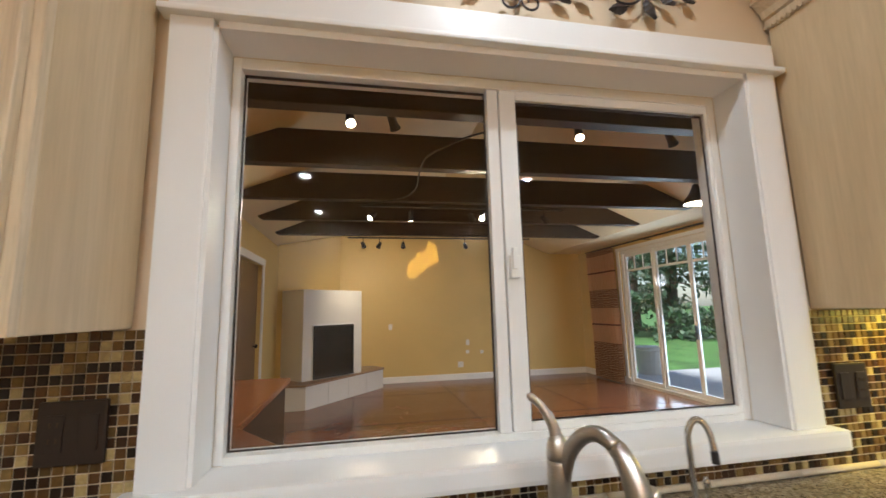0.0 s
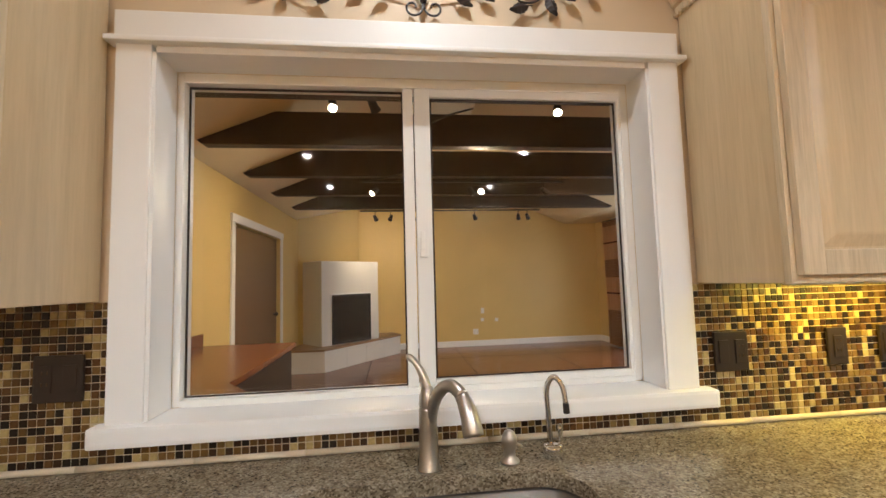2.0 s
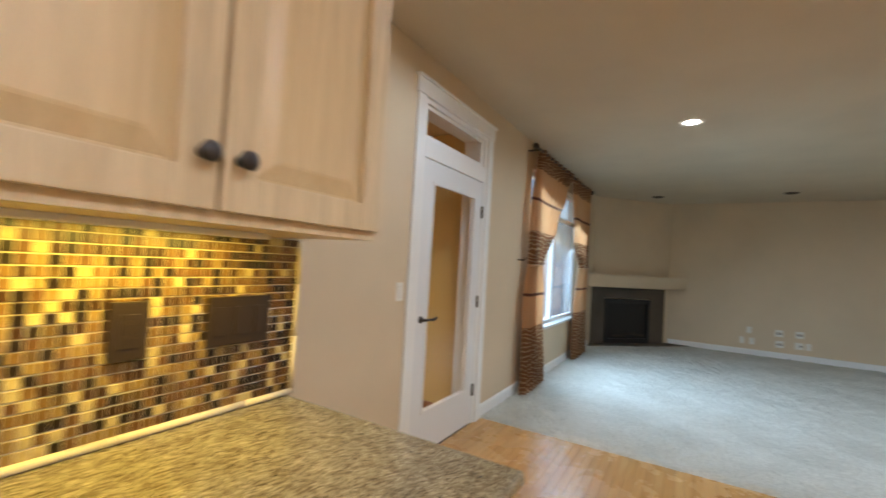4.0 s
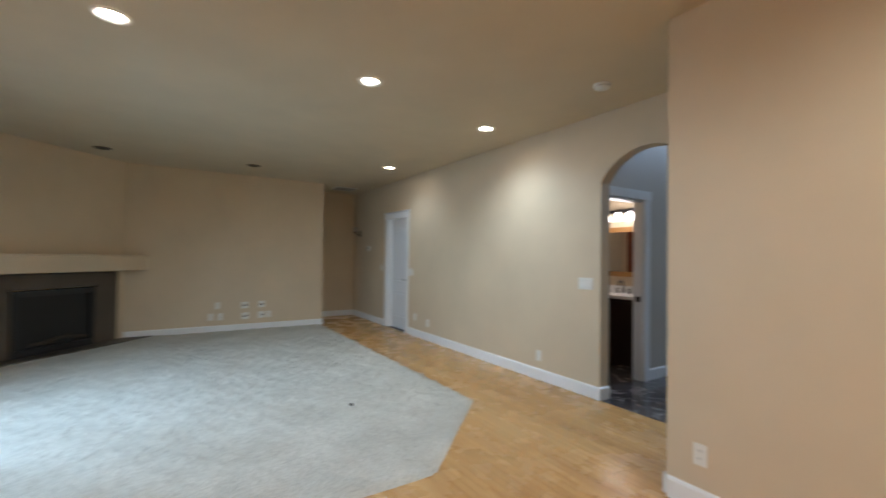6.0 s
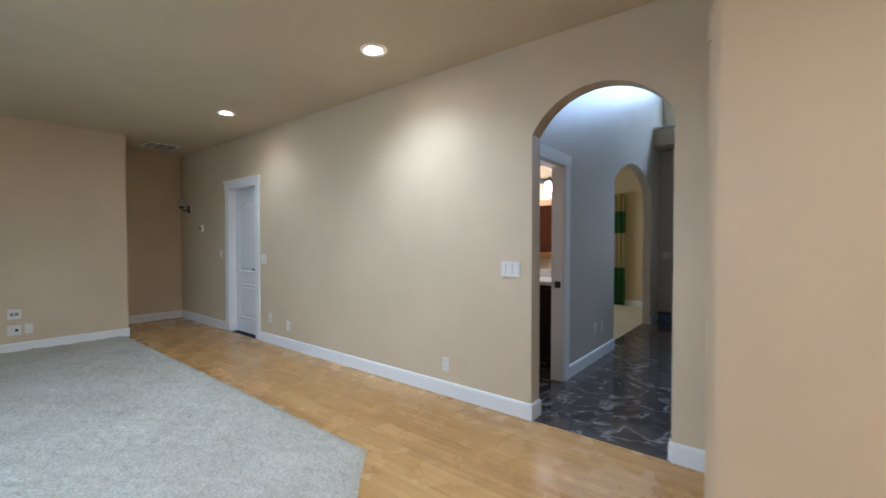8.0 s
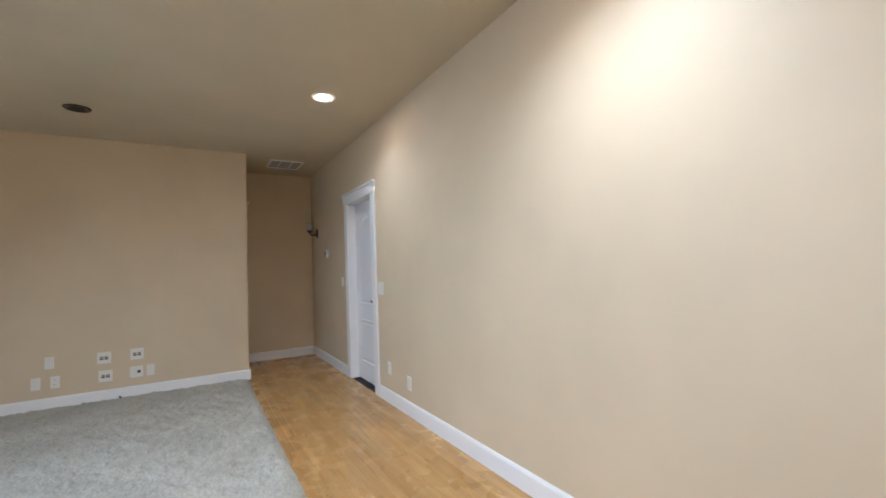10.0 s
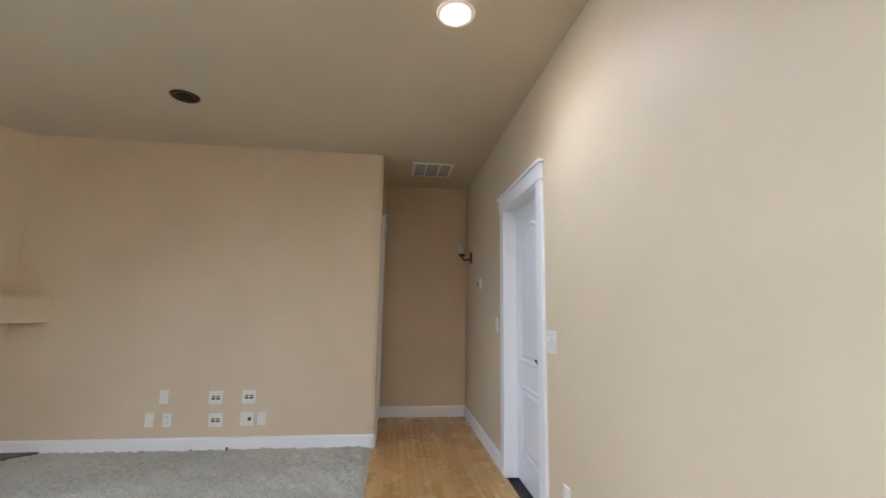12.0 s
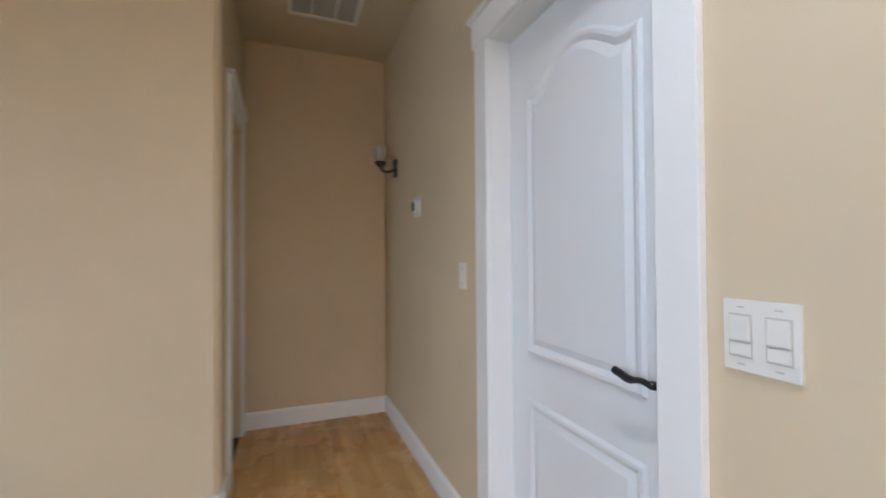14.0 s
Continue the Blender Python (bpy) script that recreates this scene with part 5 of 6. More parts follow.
def plate(kind, at, out, w, h, gangs, label, mat=PLASTIC):
    """A wall plate; out is the way it faces ('x-', 'y+', 'y-')."""
    p = thing("wall_plate", label, "wall plate", at, group=kind)
    ax, sg = out[0], 1 if out[1] == "+" else -1

    def slab(u0, u1, v0, v1, d0, d1, bev):
        if ax == "y":
            return boxed(at[0] + u0, at[0] + u1, *sorted((at[1] + sg * d0, at[1] + sg * d1)), at[2] + v0, at[2] + v1, bevel=bev)
        return boxed(*sorted((at[0] + sg * d0, at[0] + sg * d1)), at[1] + u0, at[1] + u1, at[2] + v0, at[2] + v1, bevel=bev)

    part("plate", slab(-w / 2, w / 2, -h / 2, h / 2, 0.0, 0.007, 0.003), mat, p)
    for g in range(gangs):
        c = -w / 2 + (g + 0.5) * w / gangs
        if kind == "switches":
            part("rocker_frame", slab(c - 0.0185, c + 0.0185, -0.035, 0.035, 0.0068, 0.0082, 0.0), PLATEIN, p)
            part("rocker", slab(c - 0.016, c + 0.016, -0.032, 0.032, 0.008, 0.012, 0.002), mat, p)
            for v in (-0.048, 0.046):
                part("screw", slab(c - 0.003, c + 0.003, v, v + 0.003, 0.0068, 0.0078, 0.0), PLATEIN, p)
        elif kind == "dimmers":
            part("rocker_frame", slab(c - 0.0195, c + 0.0195, -0.037, 0.037, 0.0068, 0.0082, 0.0), PLATEIN, p)
            part("rocker", slab(c - 0.017, c + 0.017, -0.008, 0.034, 0.008, 0.013, 0.002), mat, p)
            part("slide", slab(c - 0.017, c + 0.017, -0.034, -0.012, 0.008, 0.011, 0.002), mat, p)
            for v in (-0.050, 0.047):
                part("screw", slab(c - 0.006, c + 0.006, v, v + 0.003, 0.0068, 0.0078, 0.0), PLATEIN, p)
        elif kind == "sockets":
            for v in (-0.022, 0.022):
                s = part("socket", slab(c - 0.015, c + 0.015, v - 0.014, v + 0.014, 0.0068, 0.009, 0.002), mat, p)
                for q in (-0.007, 0.005):
                    part("slot", slab(c + q, c + q + 0.0025, v - 0.003, v + 0.007, 0.0088, 0.0094, 0.0), DARK, s)
        elif kind == "data plates":
            for q in (-0.035, 0.004):
                for v in (-0.017, 0.002):
                    part("jack", slab(c + q, c + q + 0.031, v, v + 0.014, 0.0068, 0.009, 0.0), HEARTHTOP if v > 0 else LOGS, p, "grey-brown jack")
    return p


plate("switches", (5.205, YW, 1.098), "y+", 0.165, 0.115, 3, "white triple switch plate beside the arch")
plate("sockets", (5.828, YW, 0.262), "y+", 0.07, 0.115, 1, "white socket above the baseboard")
plate("sockets", (8.69, YW, 0.325), "y+", 0.07, 0.115, 1, "white socket above the baseboard")
plate("blank plates", (8.27, YW, 0.275), "y+", 0.07, 0.115, 1, "white blank plate above the baseboard")
plate("dimmers", (8.846, YW, 1.073), "y+", 0.12, 0.122, 2, "white double dimmer plate beside the door")
plate("switches", (10.08, YW, 1.12), "y+", 0.07, 0.115, 1, "white single switch past the door")
for yy, zz, kd, lb, w in ((-0.874, 0.457, "blank plates", "white blank plate", 0.07), (-1.297, 0.448, "data plates", "white data plate with four jacks", 0.115),
                          (-1.573, 0.454, "data plates", "white data plate with four jacks", 0.115), (-0.775, 0.267, "blank plates", "white blank plate", 0.07),
                          (-0.917, 0.265, "sockets", "white socket plate", 0.07), (-1.309, 0.261, "data plates", "white data plate with four jacks", 0.115),
                          (-1.569, 0.266, "jack plates", "white plate with one dark jack", 0.115), (-1.691, 0.268, "blank plates", "white blank plate", 0.07)):
    p = plate(kd, (XF, yy, zz), "x-", w, 0.115, 1, lb + " low on the beige wall")
    if kd == "jack plates":
        part("jack", boxed(XF - 0.010, XF - 0.0068, yy - 0.035, yy - 0.008, zz - 0.014, zz + 0.014), LOGS, p, "dark square jack")
plate("sockets", (3.64, -2.667, 0.30), "y+", 0.07, 0.115, 1, "white socket on the wall end")
plate("switches", (3.40, YL, 1.15), "y-", 0.07, 0.115, 1, "white switch beside the glazed door")
plate("switches", (5.07, -8.604, 1.07), "y+", 0.115, 0.115, 2, "white switch beside the front door")
plate("sockets", (EX, -5.50, 0.36), "x-", 0.07, 0.115, 1, "white socket on the grey wall")
plate("sockets", (EX, -5.72, 0.34), "x-", 0.07, 0.115, 1, "white socket on the grey wall")
plate("sockets", (1.94, FY, 0.30), "y-", 0.115, 0.115, 2, "white socket on the yellow wall")
plate("blank plates", (2.10, FY, 0.74), "y-", 0.07, 0.115, 1, "white blank plate on the yellow wall")
plate("jack plates", (2.09, FY, 0.55), "y-", 0.07, 0.07, 1, "white jack plate on the yellow wall")
plate("jack plates", (2.40, FY, 0.54), "y-", 0.07, 0.07, 1, "white jack plate on the yellow wall")
plate("switches", (0.50, FY, 1.10), "y-", 0.07, 0.115, 1, "white switch on the yellow wall")

th = thing("thermostat", "small round white thermostat on a square plate", "thermostat", (10.75, YW, 1.50))
part("plate", boxed(10.69, 10.81, YW + 0.0005, YW + 0.008, 1.44, 1.56, bevel=0.003), PLASTIC, th)
part("dial", lathe(bmesh.new(), [(0.042, 0.008), (0.042, 0.026), (0.036, 0.030)], (10.75, YW, 1.50), 24, "y"), PLASTIC, th, "", True)
part("display", lathe(bmesh.new(), [(0.030, 0.0302), (0.029, 0.031)], (10.75, YW, 1.50), 24, "y"), LOGS, th, "grey display")

sc = thing("wall_sconce", "black iron wall sconce with a frosted glass shade", "wall lamp", (11.26, YW, 1.82))
part("back_plate", boxed(11.225, 11.295, YW + 0.0005, YW + 0.018, 1.765, 1.89, bevel=0.006), BLACK, sc)
part("arm", tube(bmesh.new(), smooth_path([(11.26, YW + 0.015, 1.82), (11.26, YW + 0.06, 1.80), (11.26, YW + 0.10, 1.81), (11.26, YW + 0.115, 1.84)], 5), 0.010, 8), BLACK, sc)
part("cup", lathe(bmesh.new(), [(0.018, 0), (0.034, 0.012), (0.040, 0.032), (0.036, 0.034)], (11.26, YW + 0.115, 1.835), 18), BLACK, sc)
part("shade", lathe(bmesh.new(), [(0.030, 0), (0.040, 0.03), (0.045, 0.08), (0.050, 0.105), (0.044, 0.104)], (11.26, YW + 0.115, 1.869), 18), FROST, sc, "frosted glass shade", True)

cb = thing("cable_stub", "short black cable end at the baseboard", "cable", (XF - 0.03, -1.428, 0.02))
part("cable", tube(bmesh.new(), smooth_path([(XF - 0.017, -1.428, 0.03), (XF - 0.035, -1.428, 0.035), (XF - 0.05, -1.44, 0.028)], 4), 0.008, 8), BLACK, cb)
fb = thing("floor_box", "small dark cable outlet in the carpet", "floor outlet", (5.9, -2.25, 0.02))
part("cap", boxed(6.02, 6.07, -1.62, -1.59, 0.018, 0.030, bevel=0.006), LOGS, fb)

# ---------- living room fireplace ----------
P0, P1 = Vector((9.35, YL)), Vector((XF, 0.42))
DV = (P1 - P0).normalized()
NV = Vector((-DV.y, DV.x)) * (-1 if (-DV.y + DV.x) > 0 else 1)
if NV.x > 0:
    NV = -NV
LEN = (P1 - P0).length


def fire(u, v, q):
    """Along the slanted wall, up, and out into the room."""
    p = P0 + DV * u + NV * q
    return (p.x, p.y, v)


bm = bmesh.new()
extruded(bm, [(0, 0), (LEN, 0), (LEN, H), (0, H)], fire, -0.12)
structure("wall_fireplace", bm, WALL, "beige slanted corner wall above the fireplace", "wall")
lf = thing("corner_fireplace", "corner fireplace with dark slate surround and beige mantel", "fireplace", (9.9, 0.9, 0))
bm = bmesh.new()
for a, b, c, d in ((-0.06, 0.24, 0.0, 1.06), (1.24, 1.56, 0.0, 1.06), (0.24, 1.24, 0.86, 1.06)):
    extruded(bm, [(a, c), (b, c), (b, d), (a, d)], lambda u, v, q: fire(u, v, 0.02 + q), 0.03)
part("surround", bm, SLATE, lf, "dark slate surround")
bm = bmesh.new()
extruded(bm, [(0.25, 0.0), (1.23, 0.0), (1.23, 0.85), (0.25, 0.85)], lambda u, v, q: fire(u, v, 0.008 + q), 0.006)
part("firebox", bm, DARK, lf)
bm = bmesh.new()
for a, b, c, d in ((0.26, 0.31, 0.02, 0.84), (1.17, 1.22, 0.02, 0.84), (0.31, 1.17, 0.77, 0.84), (0.31, 1.17, 0.02, 0.12)):
    extruded(bm, [(a, c), (b, c), (b, d), (a, d)], lambda u, v, q: fire(u, v, 0.03 + q), 0.03)
part("metal_frame", bm, BLACK, lf, "black metal firebox frame")
bm = bmesh.new()
for k in range(3):
    u = 0.45 + 0.2 * k
    tube(bm, [fire(u, 0.16 + 0.02 * k, 0.02), fire(u + 0.28, 0.17 + 0.05 * (k % 2), 0.035)], 0.022, 8)
part("logs", bm, LOGS, lf, "charred gas logs")
bm = prism(bmesh.new(), [(8.98, YL - 0.001), (XF - 0.001, 0.11), (XF - 0.001, YL - 0.001)], 1.075, 1.285)
rounded(part("mantel", bm, WALL, lf, "deep beige plaster mantel"), 0.006)
bm = prism(bmesh.new(), [(8.955, YL - 0.001), (XF - 0.001, 0.085), (XF - 0.001, YL - 0.001)], 1.285, 1.305)
part("mantel_top", bm, WALL, lf)
hs = thing("hearth_slab", "dark slate hearth set flush into the carpet", "hearth", (9.8, 0.8, 0))
part("slab", prism(bmesh.new(), [(8.97, YL - 0.018), (XF - 0.018, 0.03), (XF - 0.02, 0.42), (9.38, YL - 0.018)], 0.0, 0.034), SLATE, hs)

# ---------- curtains ----------


def curtain(name, label, edges, axis, base, amp, pleats, mat, group, cat="curtain", rows=40, cols=90, tie=None):
    """A pleated sheet. edges(v) gives its two sides at height v; it hangs at base across the axis."""
    c = thing(name, label, cat, (edges(0.1)[0], base, 0) if axis == "x" else (base, edges(0.1)[0], 0), group=group)
    bm = bmesh.new()
    z0, z1 = edges(None)
    grid = []
    for r in range(rows + 1):
        z = z0 + (z1 - z0) * r / rows
        a, b = edges(z)
        line = []
        for k in range(cols + 1):
            t = k / cols
            w = a + (b - a) * t
            d = amp * math.sin(2 * math.pi * pleats * t + 0.35 * math.sin(z * 2.1)) * (0.7 + 0.3 * math.sin(5 * t + z))
            d += 0.008 * noise.noise(Vector((w * 5, z * 2, 1)))
            line.append(bm.verts.new((w, base + d, z) if axis == "x" else (base + d, w, z)))
        grid.append(line)
    for p, q in zip(grid, grid[1:]):
        for k in range(cols):
            bm.faces.new((p[k], p[k + 1], q[k + 1], q[k]))
    bmesh.ops.solidify(bm, geom=list(bm.faces), thickness=0.003)
    part("cloth", bm, mat, c, "", True)
    if tie:
        zt, a, b = tie
        bm = bmesh.new()
        pts = []
        for i in range(25):
            an = 2 * math.pi * i / 24
            pts.append(((a + b) / 2 + (b - a) / 2 * math.cos(an), base + 0.055 * math.sin(an), zt + 0.02 * math.cos(an)))
        tube(bm, pts, 0.012, 8)
        part("tie_back", bm, CURTAIN, c, "cloth tie-back")
    return c


def hung(z, stops):
    """A curtain's side at height z, smoothed between (height, place) stops from the floor up."""
    for (za, a), (zb, b) in zip(stops, stops[1:]):
        if z <= zb:
            t = max(0.0, (z - za) / (zb - za))
            return a + (b - a) * t * t * (3 - 2 * t)
    return stops[-1][1]


def left_edges(z):
    if z is None:
        return 0.035, 2.655
    return hung(z, [(0, 5.42), (1.0, 5.44), (1.40, 5.53), (2.05, 5.52), (2.66, 5.66)]), hung(z, [(0, 6.15), (0.6, 6.05), (1.0, 5.98), (1.38, 5.90), (1.84, 6.34), (2.32, 6.72), (2.66, 7.04)])


def right_edges(z):
    if z is None:
        return 0.035, 2.655
    return hung(z, [(0, 7.52), (0.8, 7.58), (1.38, 7.84), (1.77, 7.42), (2.66, 7.20)]), hung(z, [(0, 8.34), (1.38, 8.22), (2.66, 8.20)])


curtain("curtain", "tan and brown striped curtain, tied back to the wall", left_edges, "x", 1.49, 0.042, 8, CURTAIN, "living room curtains", tie=(1.385, 5.50, 5.93))
curtain("curtain", "tan and brown striped curtain, tied back to the wall", right_edges, "x", 1.49, 0.040, 6, CURTAIN, "living room curtains", tie=(1.385, 7.81, 8.25))
cr = thing("curtain_rod", "dark metal curtain rod with ball ends", "curtain rod", (6.9, 1.49, 2.63))
part("rod", tube(bmesh.new(), [(5.54, 1.49, 2.63), (8.34, 1.49, 2.63)], 0.014, 10), BLACK, cr)
for x, s in ((5.54, -1), (8.34, 1)):
    bm = lathe(bmesh.new(), [(0.012, 0), (0.018, 0.006 * s), (0.034, 0.025 * s), (0.036, 0.04 * s), (0.022, 0.06 * s), (0.006, 0.066 * s)], (x, 1.49, 2.63), 14, "x")
    part("finial", bm, BLACK, cr, "", True)
for x in (5.60, 6.93, 8.28):
    part("bracket", boxed(x - 0.012, x + 0.012, 1.47, YL, 2.605, 2.62), BLACK, cr)
hk = thing("tie_back_hook", "small dark tie-back hook on the wall", "hook", (5.42, YL, 1.42))
part("hook", tube(bmesh.new(), [(5.44, YL, 1.42), (5.44, YL - 0.07, 1.42), (5.44, YL - 0.08, 1.45)], 0.008, 8), HINGE, hk)


def fam_edges(z):
    return (0.02, 2.53) if z is None else (7.12 - 0.05 * (1 - z / 2.5), 8.02)


curtain("curtain", "tan and brown striped curtain, drawn aside by the slider", fam_edges, "y", RX - 0.13, 0.04, 8, CURTAIN, "family room curtains")
fcr = thing("curtain_rod", "dark metal curtain rod over the glass slider", "curtain rod", (RX - 0.13, 6.3, 2.53))
part("rod", tube(bmesh.new(), [(RX - 0.13, 4.2, 2.54), (RX - 0.13, 8.08, 2.54)], 0.014, 10), BLACK, fcr)
for y in (4.3, 6.2, 8.0):
    part("bracket", boxed(RX - 0.14, RX, y - 0.01, y + 0.01, 2.518, 2.530), BLACK, fcr)


def far_edges(z):
    return (0.02, 2.25) if z is None else (-7.35, -7.02)


curtain("curtain", "green and yellow banded curtain against the far wall", lambda z: (0.02, 2.25) if z is None else (6.02, 6.36), "x", -9.70, 0.03, 4, CURTAIN_G, "far room curtains", cols=40)
curtain("curtain", "green and yellow banded curtain in the far room", far_edges, "y", 8.86, 0.03, 4, CURTAIN_G, "far room curtains", cols=40)
curtain("curtain", "green and yellow banded curtain in the far room", lambda z: (0.02, 2.25) if z is None else (-8.68, -8.38), "y", 8.86, 0.03, 4, CURTAIN_G, "far room curtains", cols=40)
rr = thing("curtain_rod", "dark curtain rod in the far room", "curtain rod", (8.86, -7.8, 2.27))
part("rod", tube(bmesh.new(), [(8.86, -8.72, 2.27), (8.86, -6.95, 2.27)], 0.014, 8), BLACK, rr)
part("bracket", boxed(8.85, 9.0, -7.0, -6.98, 2.25, 2.26), BLACK, rr)

# ---------- family room ----------
SLOPE = 0.42


def beam(y, z0=2.60, h=0.29, t=0.11):
    b = thing("ceiling_beam", "dark stained timber tie beam under the sloped ceiling", "beam", (1.35, y, z0), group="tie beams")
    xl, xr = -1.36, 4.02
    bm = bmesh.new()
    extruded(bm, [(xl, z0 + 0.035), (xl + 0.05, z0), (xr - 0.05, z0), (xr, z0 + 0.035), (xr - (h - 0.04) / SLOPE, z0 + h), (xl + (h - 0.04) / SLOPE, z0 + h)], to_xz(y), t)
    rounded(part("timber", bm, BEAM, b), 0.006)


for y in (2.34, 3.34, 4.40, 5.42, 6.50):
    beam(y)


def track_head(parent, x, y, z, aim, lit):
    bm = tube(bmesh.new(), [(x, y, z), (x, y, z - 0.07)], 0.006, 6)
    st = part("stem", bm, BLACK, parent)
    d = Vector(aim).normalized()
    p = Vector((x, y, z - 0.10))
    bm = tube(bmesh.new(), [p - d * 0.05, p - d * 0.045, p + d * 0.03, p + d * 0.055], [0.012, 0.026, 0.032, 0.040], 12)
    part("spot_head", bm, BLACK, parent)
    if lit:
        bm = tube(bmesh.new(), [p + d * 0.0555, p + d * 0.058], [0.030, 0.028], 12)
        part("bulb", bm, BULBW, parent, "lit bulb")
    return p + d * 0.07, d


def track(y, z, x0, x1, heads, label):
    t = thing("track_light", label, "track light", (x0, y, z), group="track lights")
    part("rail", boxed(x0, x1, y - 0.018, y + 0.018, z, z + 0.022, bevel=0.003), BLACK, t)
    spots = []
    for x, aim, lit in heads:
        spots.append((*track_head(t, x, y, z, aim, lit), lit))
    return spots


near = track(2.63, 2.76, -1.0, 3.6, [(-0.155, (0.1, -0.55, -0.85), True), (0.12, (0.3, 0.6, -0.5), False), (1.46, (-0.2, -0.5, -0.85), True), (2.22, (0.6, 0.3, -0.6), False)], "black track rail with four spot heads")
far = track(6.66, 2.575, -0.3, 2.75, [(-0.055, (0.3, 0.9, -0.55), True), (0.20, (-0.3, 0.9, -0.6), False), (0.58, (0.1, 0.9, -0.6), False), (1.61, (0.4, 0.8, -0.5), False), (2.37, (0.3, 0.8, -0.6), False), (2.53, (0.5, 0.7, -0.6), False)], "black track rail with six spot heads")
mid = track(4.54, 2.56, -0.1, 2.30, [(0.04, (-0.6, -0.5, -0.6), True), (0.46, (0.1, 0.2, -1.0), True), (1.16, (0.5, 0.3, -0.8), True), (1.28, (-0.2, -0.9, -0.35), True), (2.05, (0.8, 0.5, -0.45), True)], "black bent rail with five lit spot heads under the beams")
sweep = [(0.80, 2.46, 2.572), (0.643, 2.59, 2.572), (0.511, 2.79, 2.572), (0.402, 3.03, 2.572), (0.40, 3.40, 2.572), (0.426, 3.88, 2.572), (0.34, 4.17, 2.572), (0.146, 4.36, 2.572), (-0.08, 4.54, 2.572)]
mid_rail = next(ob for ob in PLACE if ob.name.startswith("track_light") and abs(PLACE[ob].translation.y - 4.54) < 0.01)
part("bent_rail", tube(bmesh.new(), smooth_path(sweep, 6), 0.007, 8), BLACK, mid_rail, "bent black rail")
for (p, d, lit), w in zip(near + far + mid, (80, 0, 45, 0, 55, 0, 0, 0, 0, 0, 36, 14, 12, 32, 60)):
    if w:
        d = Vector((d.x, abs(d.y), d.z)) if p.y < 3 else d
        lamp("track_spot_lamp", "SPOT", look(p, p + d), w, (1.0, 0.80, 0.52), 0.03, spot=140, blend=0.9)
pl = thing("pendant_lamp", "dark bell pendant lamp, lit, hanging near the slider", "pendant lamp", (3.34, 3.64, 2.45))
part("cord", tube(bmesh.new(), [(3.34, 3.64, 2.64), (3.34, 3.64, 2.90)], 0.006, 6), BLACK, pl)
part("shade", lathe(bmesh.new(), [(0.135, 0), (0.125, 0.03), (0.07, 0.10), (0.035, 0.17), (0.03, 0.20)], (3.34, 3.64, 2.45), 20), HINGE, pl, "dark bell shade", True)
part("bulb", lathe(bmesh.new(), [(0.12, 0), (0.118, 0.002)], (3.34, 3.64, 2.446), 20), BULBW, pl, "lit lens")
lamp("pendant_spot_lamp", "SPOT", look((3.34, 3.64, 2.43), (3.34, 3.74, 0)), 85, (1.0, 0.80, 0.52), 0.04, spot=140, blend=0.7)

ff = thing("plaster_fireplace", "white plaster corner fireplace with a raised stone hearth", "fireplace", (-0.9, 7.6, 0))
A, B = Vector((-0.985, 7.0)), Vector((-0.07, 7.80))
dv = (B - A).normalized()
nv = Vector((dv.y, -dv.x))


def fam(u, v, q):
    p = A + dv * u + nv * q
    return (p.x, p.y, v)


L2 = (B - A).length
back = Vector((-dv.y, dv.x))
ka, kb = (LX + 0.001 - A.x) / back.x, (FY - 0.001 - B.y) / back.y
Aw, Bw = A + back * ka, B + back * kb
bm = prism(bmesh.new(), [tuple(A), tuple(B), tuple(Bw), (LX + 0.001, FY - 0.001), tuple(Aw)], 0.0, 1.80)
rounded(part("chimney_breast", bm, STUCCO, ff, "white plaster block"), 0.012, 3)
bm = bmesh.new()
extruded(bm, [(0.17, 0.36), (1.03, 0.36), (1.03, 1.24), (0.17, 1.24)], lambda u, v, q: fam(u, v, 0.001 + q), 0.008)
part("white_panel", bm, TRIM, ff, "white firebox surround")
bm = bmesh.new()
extruded(bm, [(0.20, 0.37), (1.0, 0.37), (1.0, 1.20), (0.20, 1.20)], lambda u, v, q: fam(u, v, 0.0095 + q), 0.006)
part("fire_glass", bm, DARKGLASS, ff, "dark glass firebox front")
bm = bmesh.new()
for a, b, c, d in ((0.19, 0.215, 0.37, 1.215), (0.985, 1.01, 0.37, 1.215), (0.215, 0.985, 1.185, 1.215), (0.215, 0.985, 0.37, 0.42)):
    extruded(bm, [(a, c), (b, c), (b, d), (a, d)], lambda u, v, q: fam(u, v, 0.016 + q), 0.014)
part("metal_frame", bm, DARK, ff, "black metal frame")
bm = prism(bmesh.new(), [(LX + 0.001, 6.70), (-0.887, 6.70), (0.33, 8.22), (0.16, FY - 0.001), (LX + 0.001, FY - 0.001)], 0.0, 0.335)
part("hearth", bm, STUCCO, ff, "pale stone hearth front")
bm = prism(bmesh.new(), [(LX + 0.001, 6.68), (-0.88, 6.68), (0.355, 8.22), (0.18, FY - 0.001), (LX + 0.001, FY - 0.001)], 0.336, 0.362)
part("hearth_top", bm, HEARTHTOP, ff, "brown stone hearth slab")
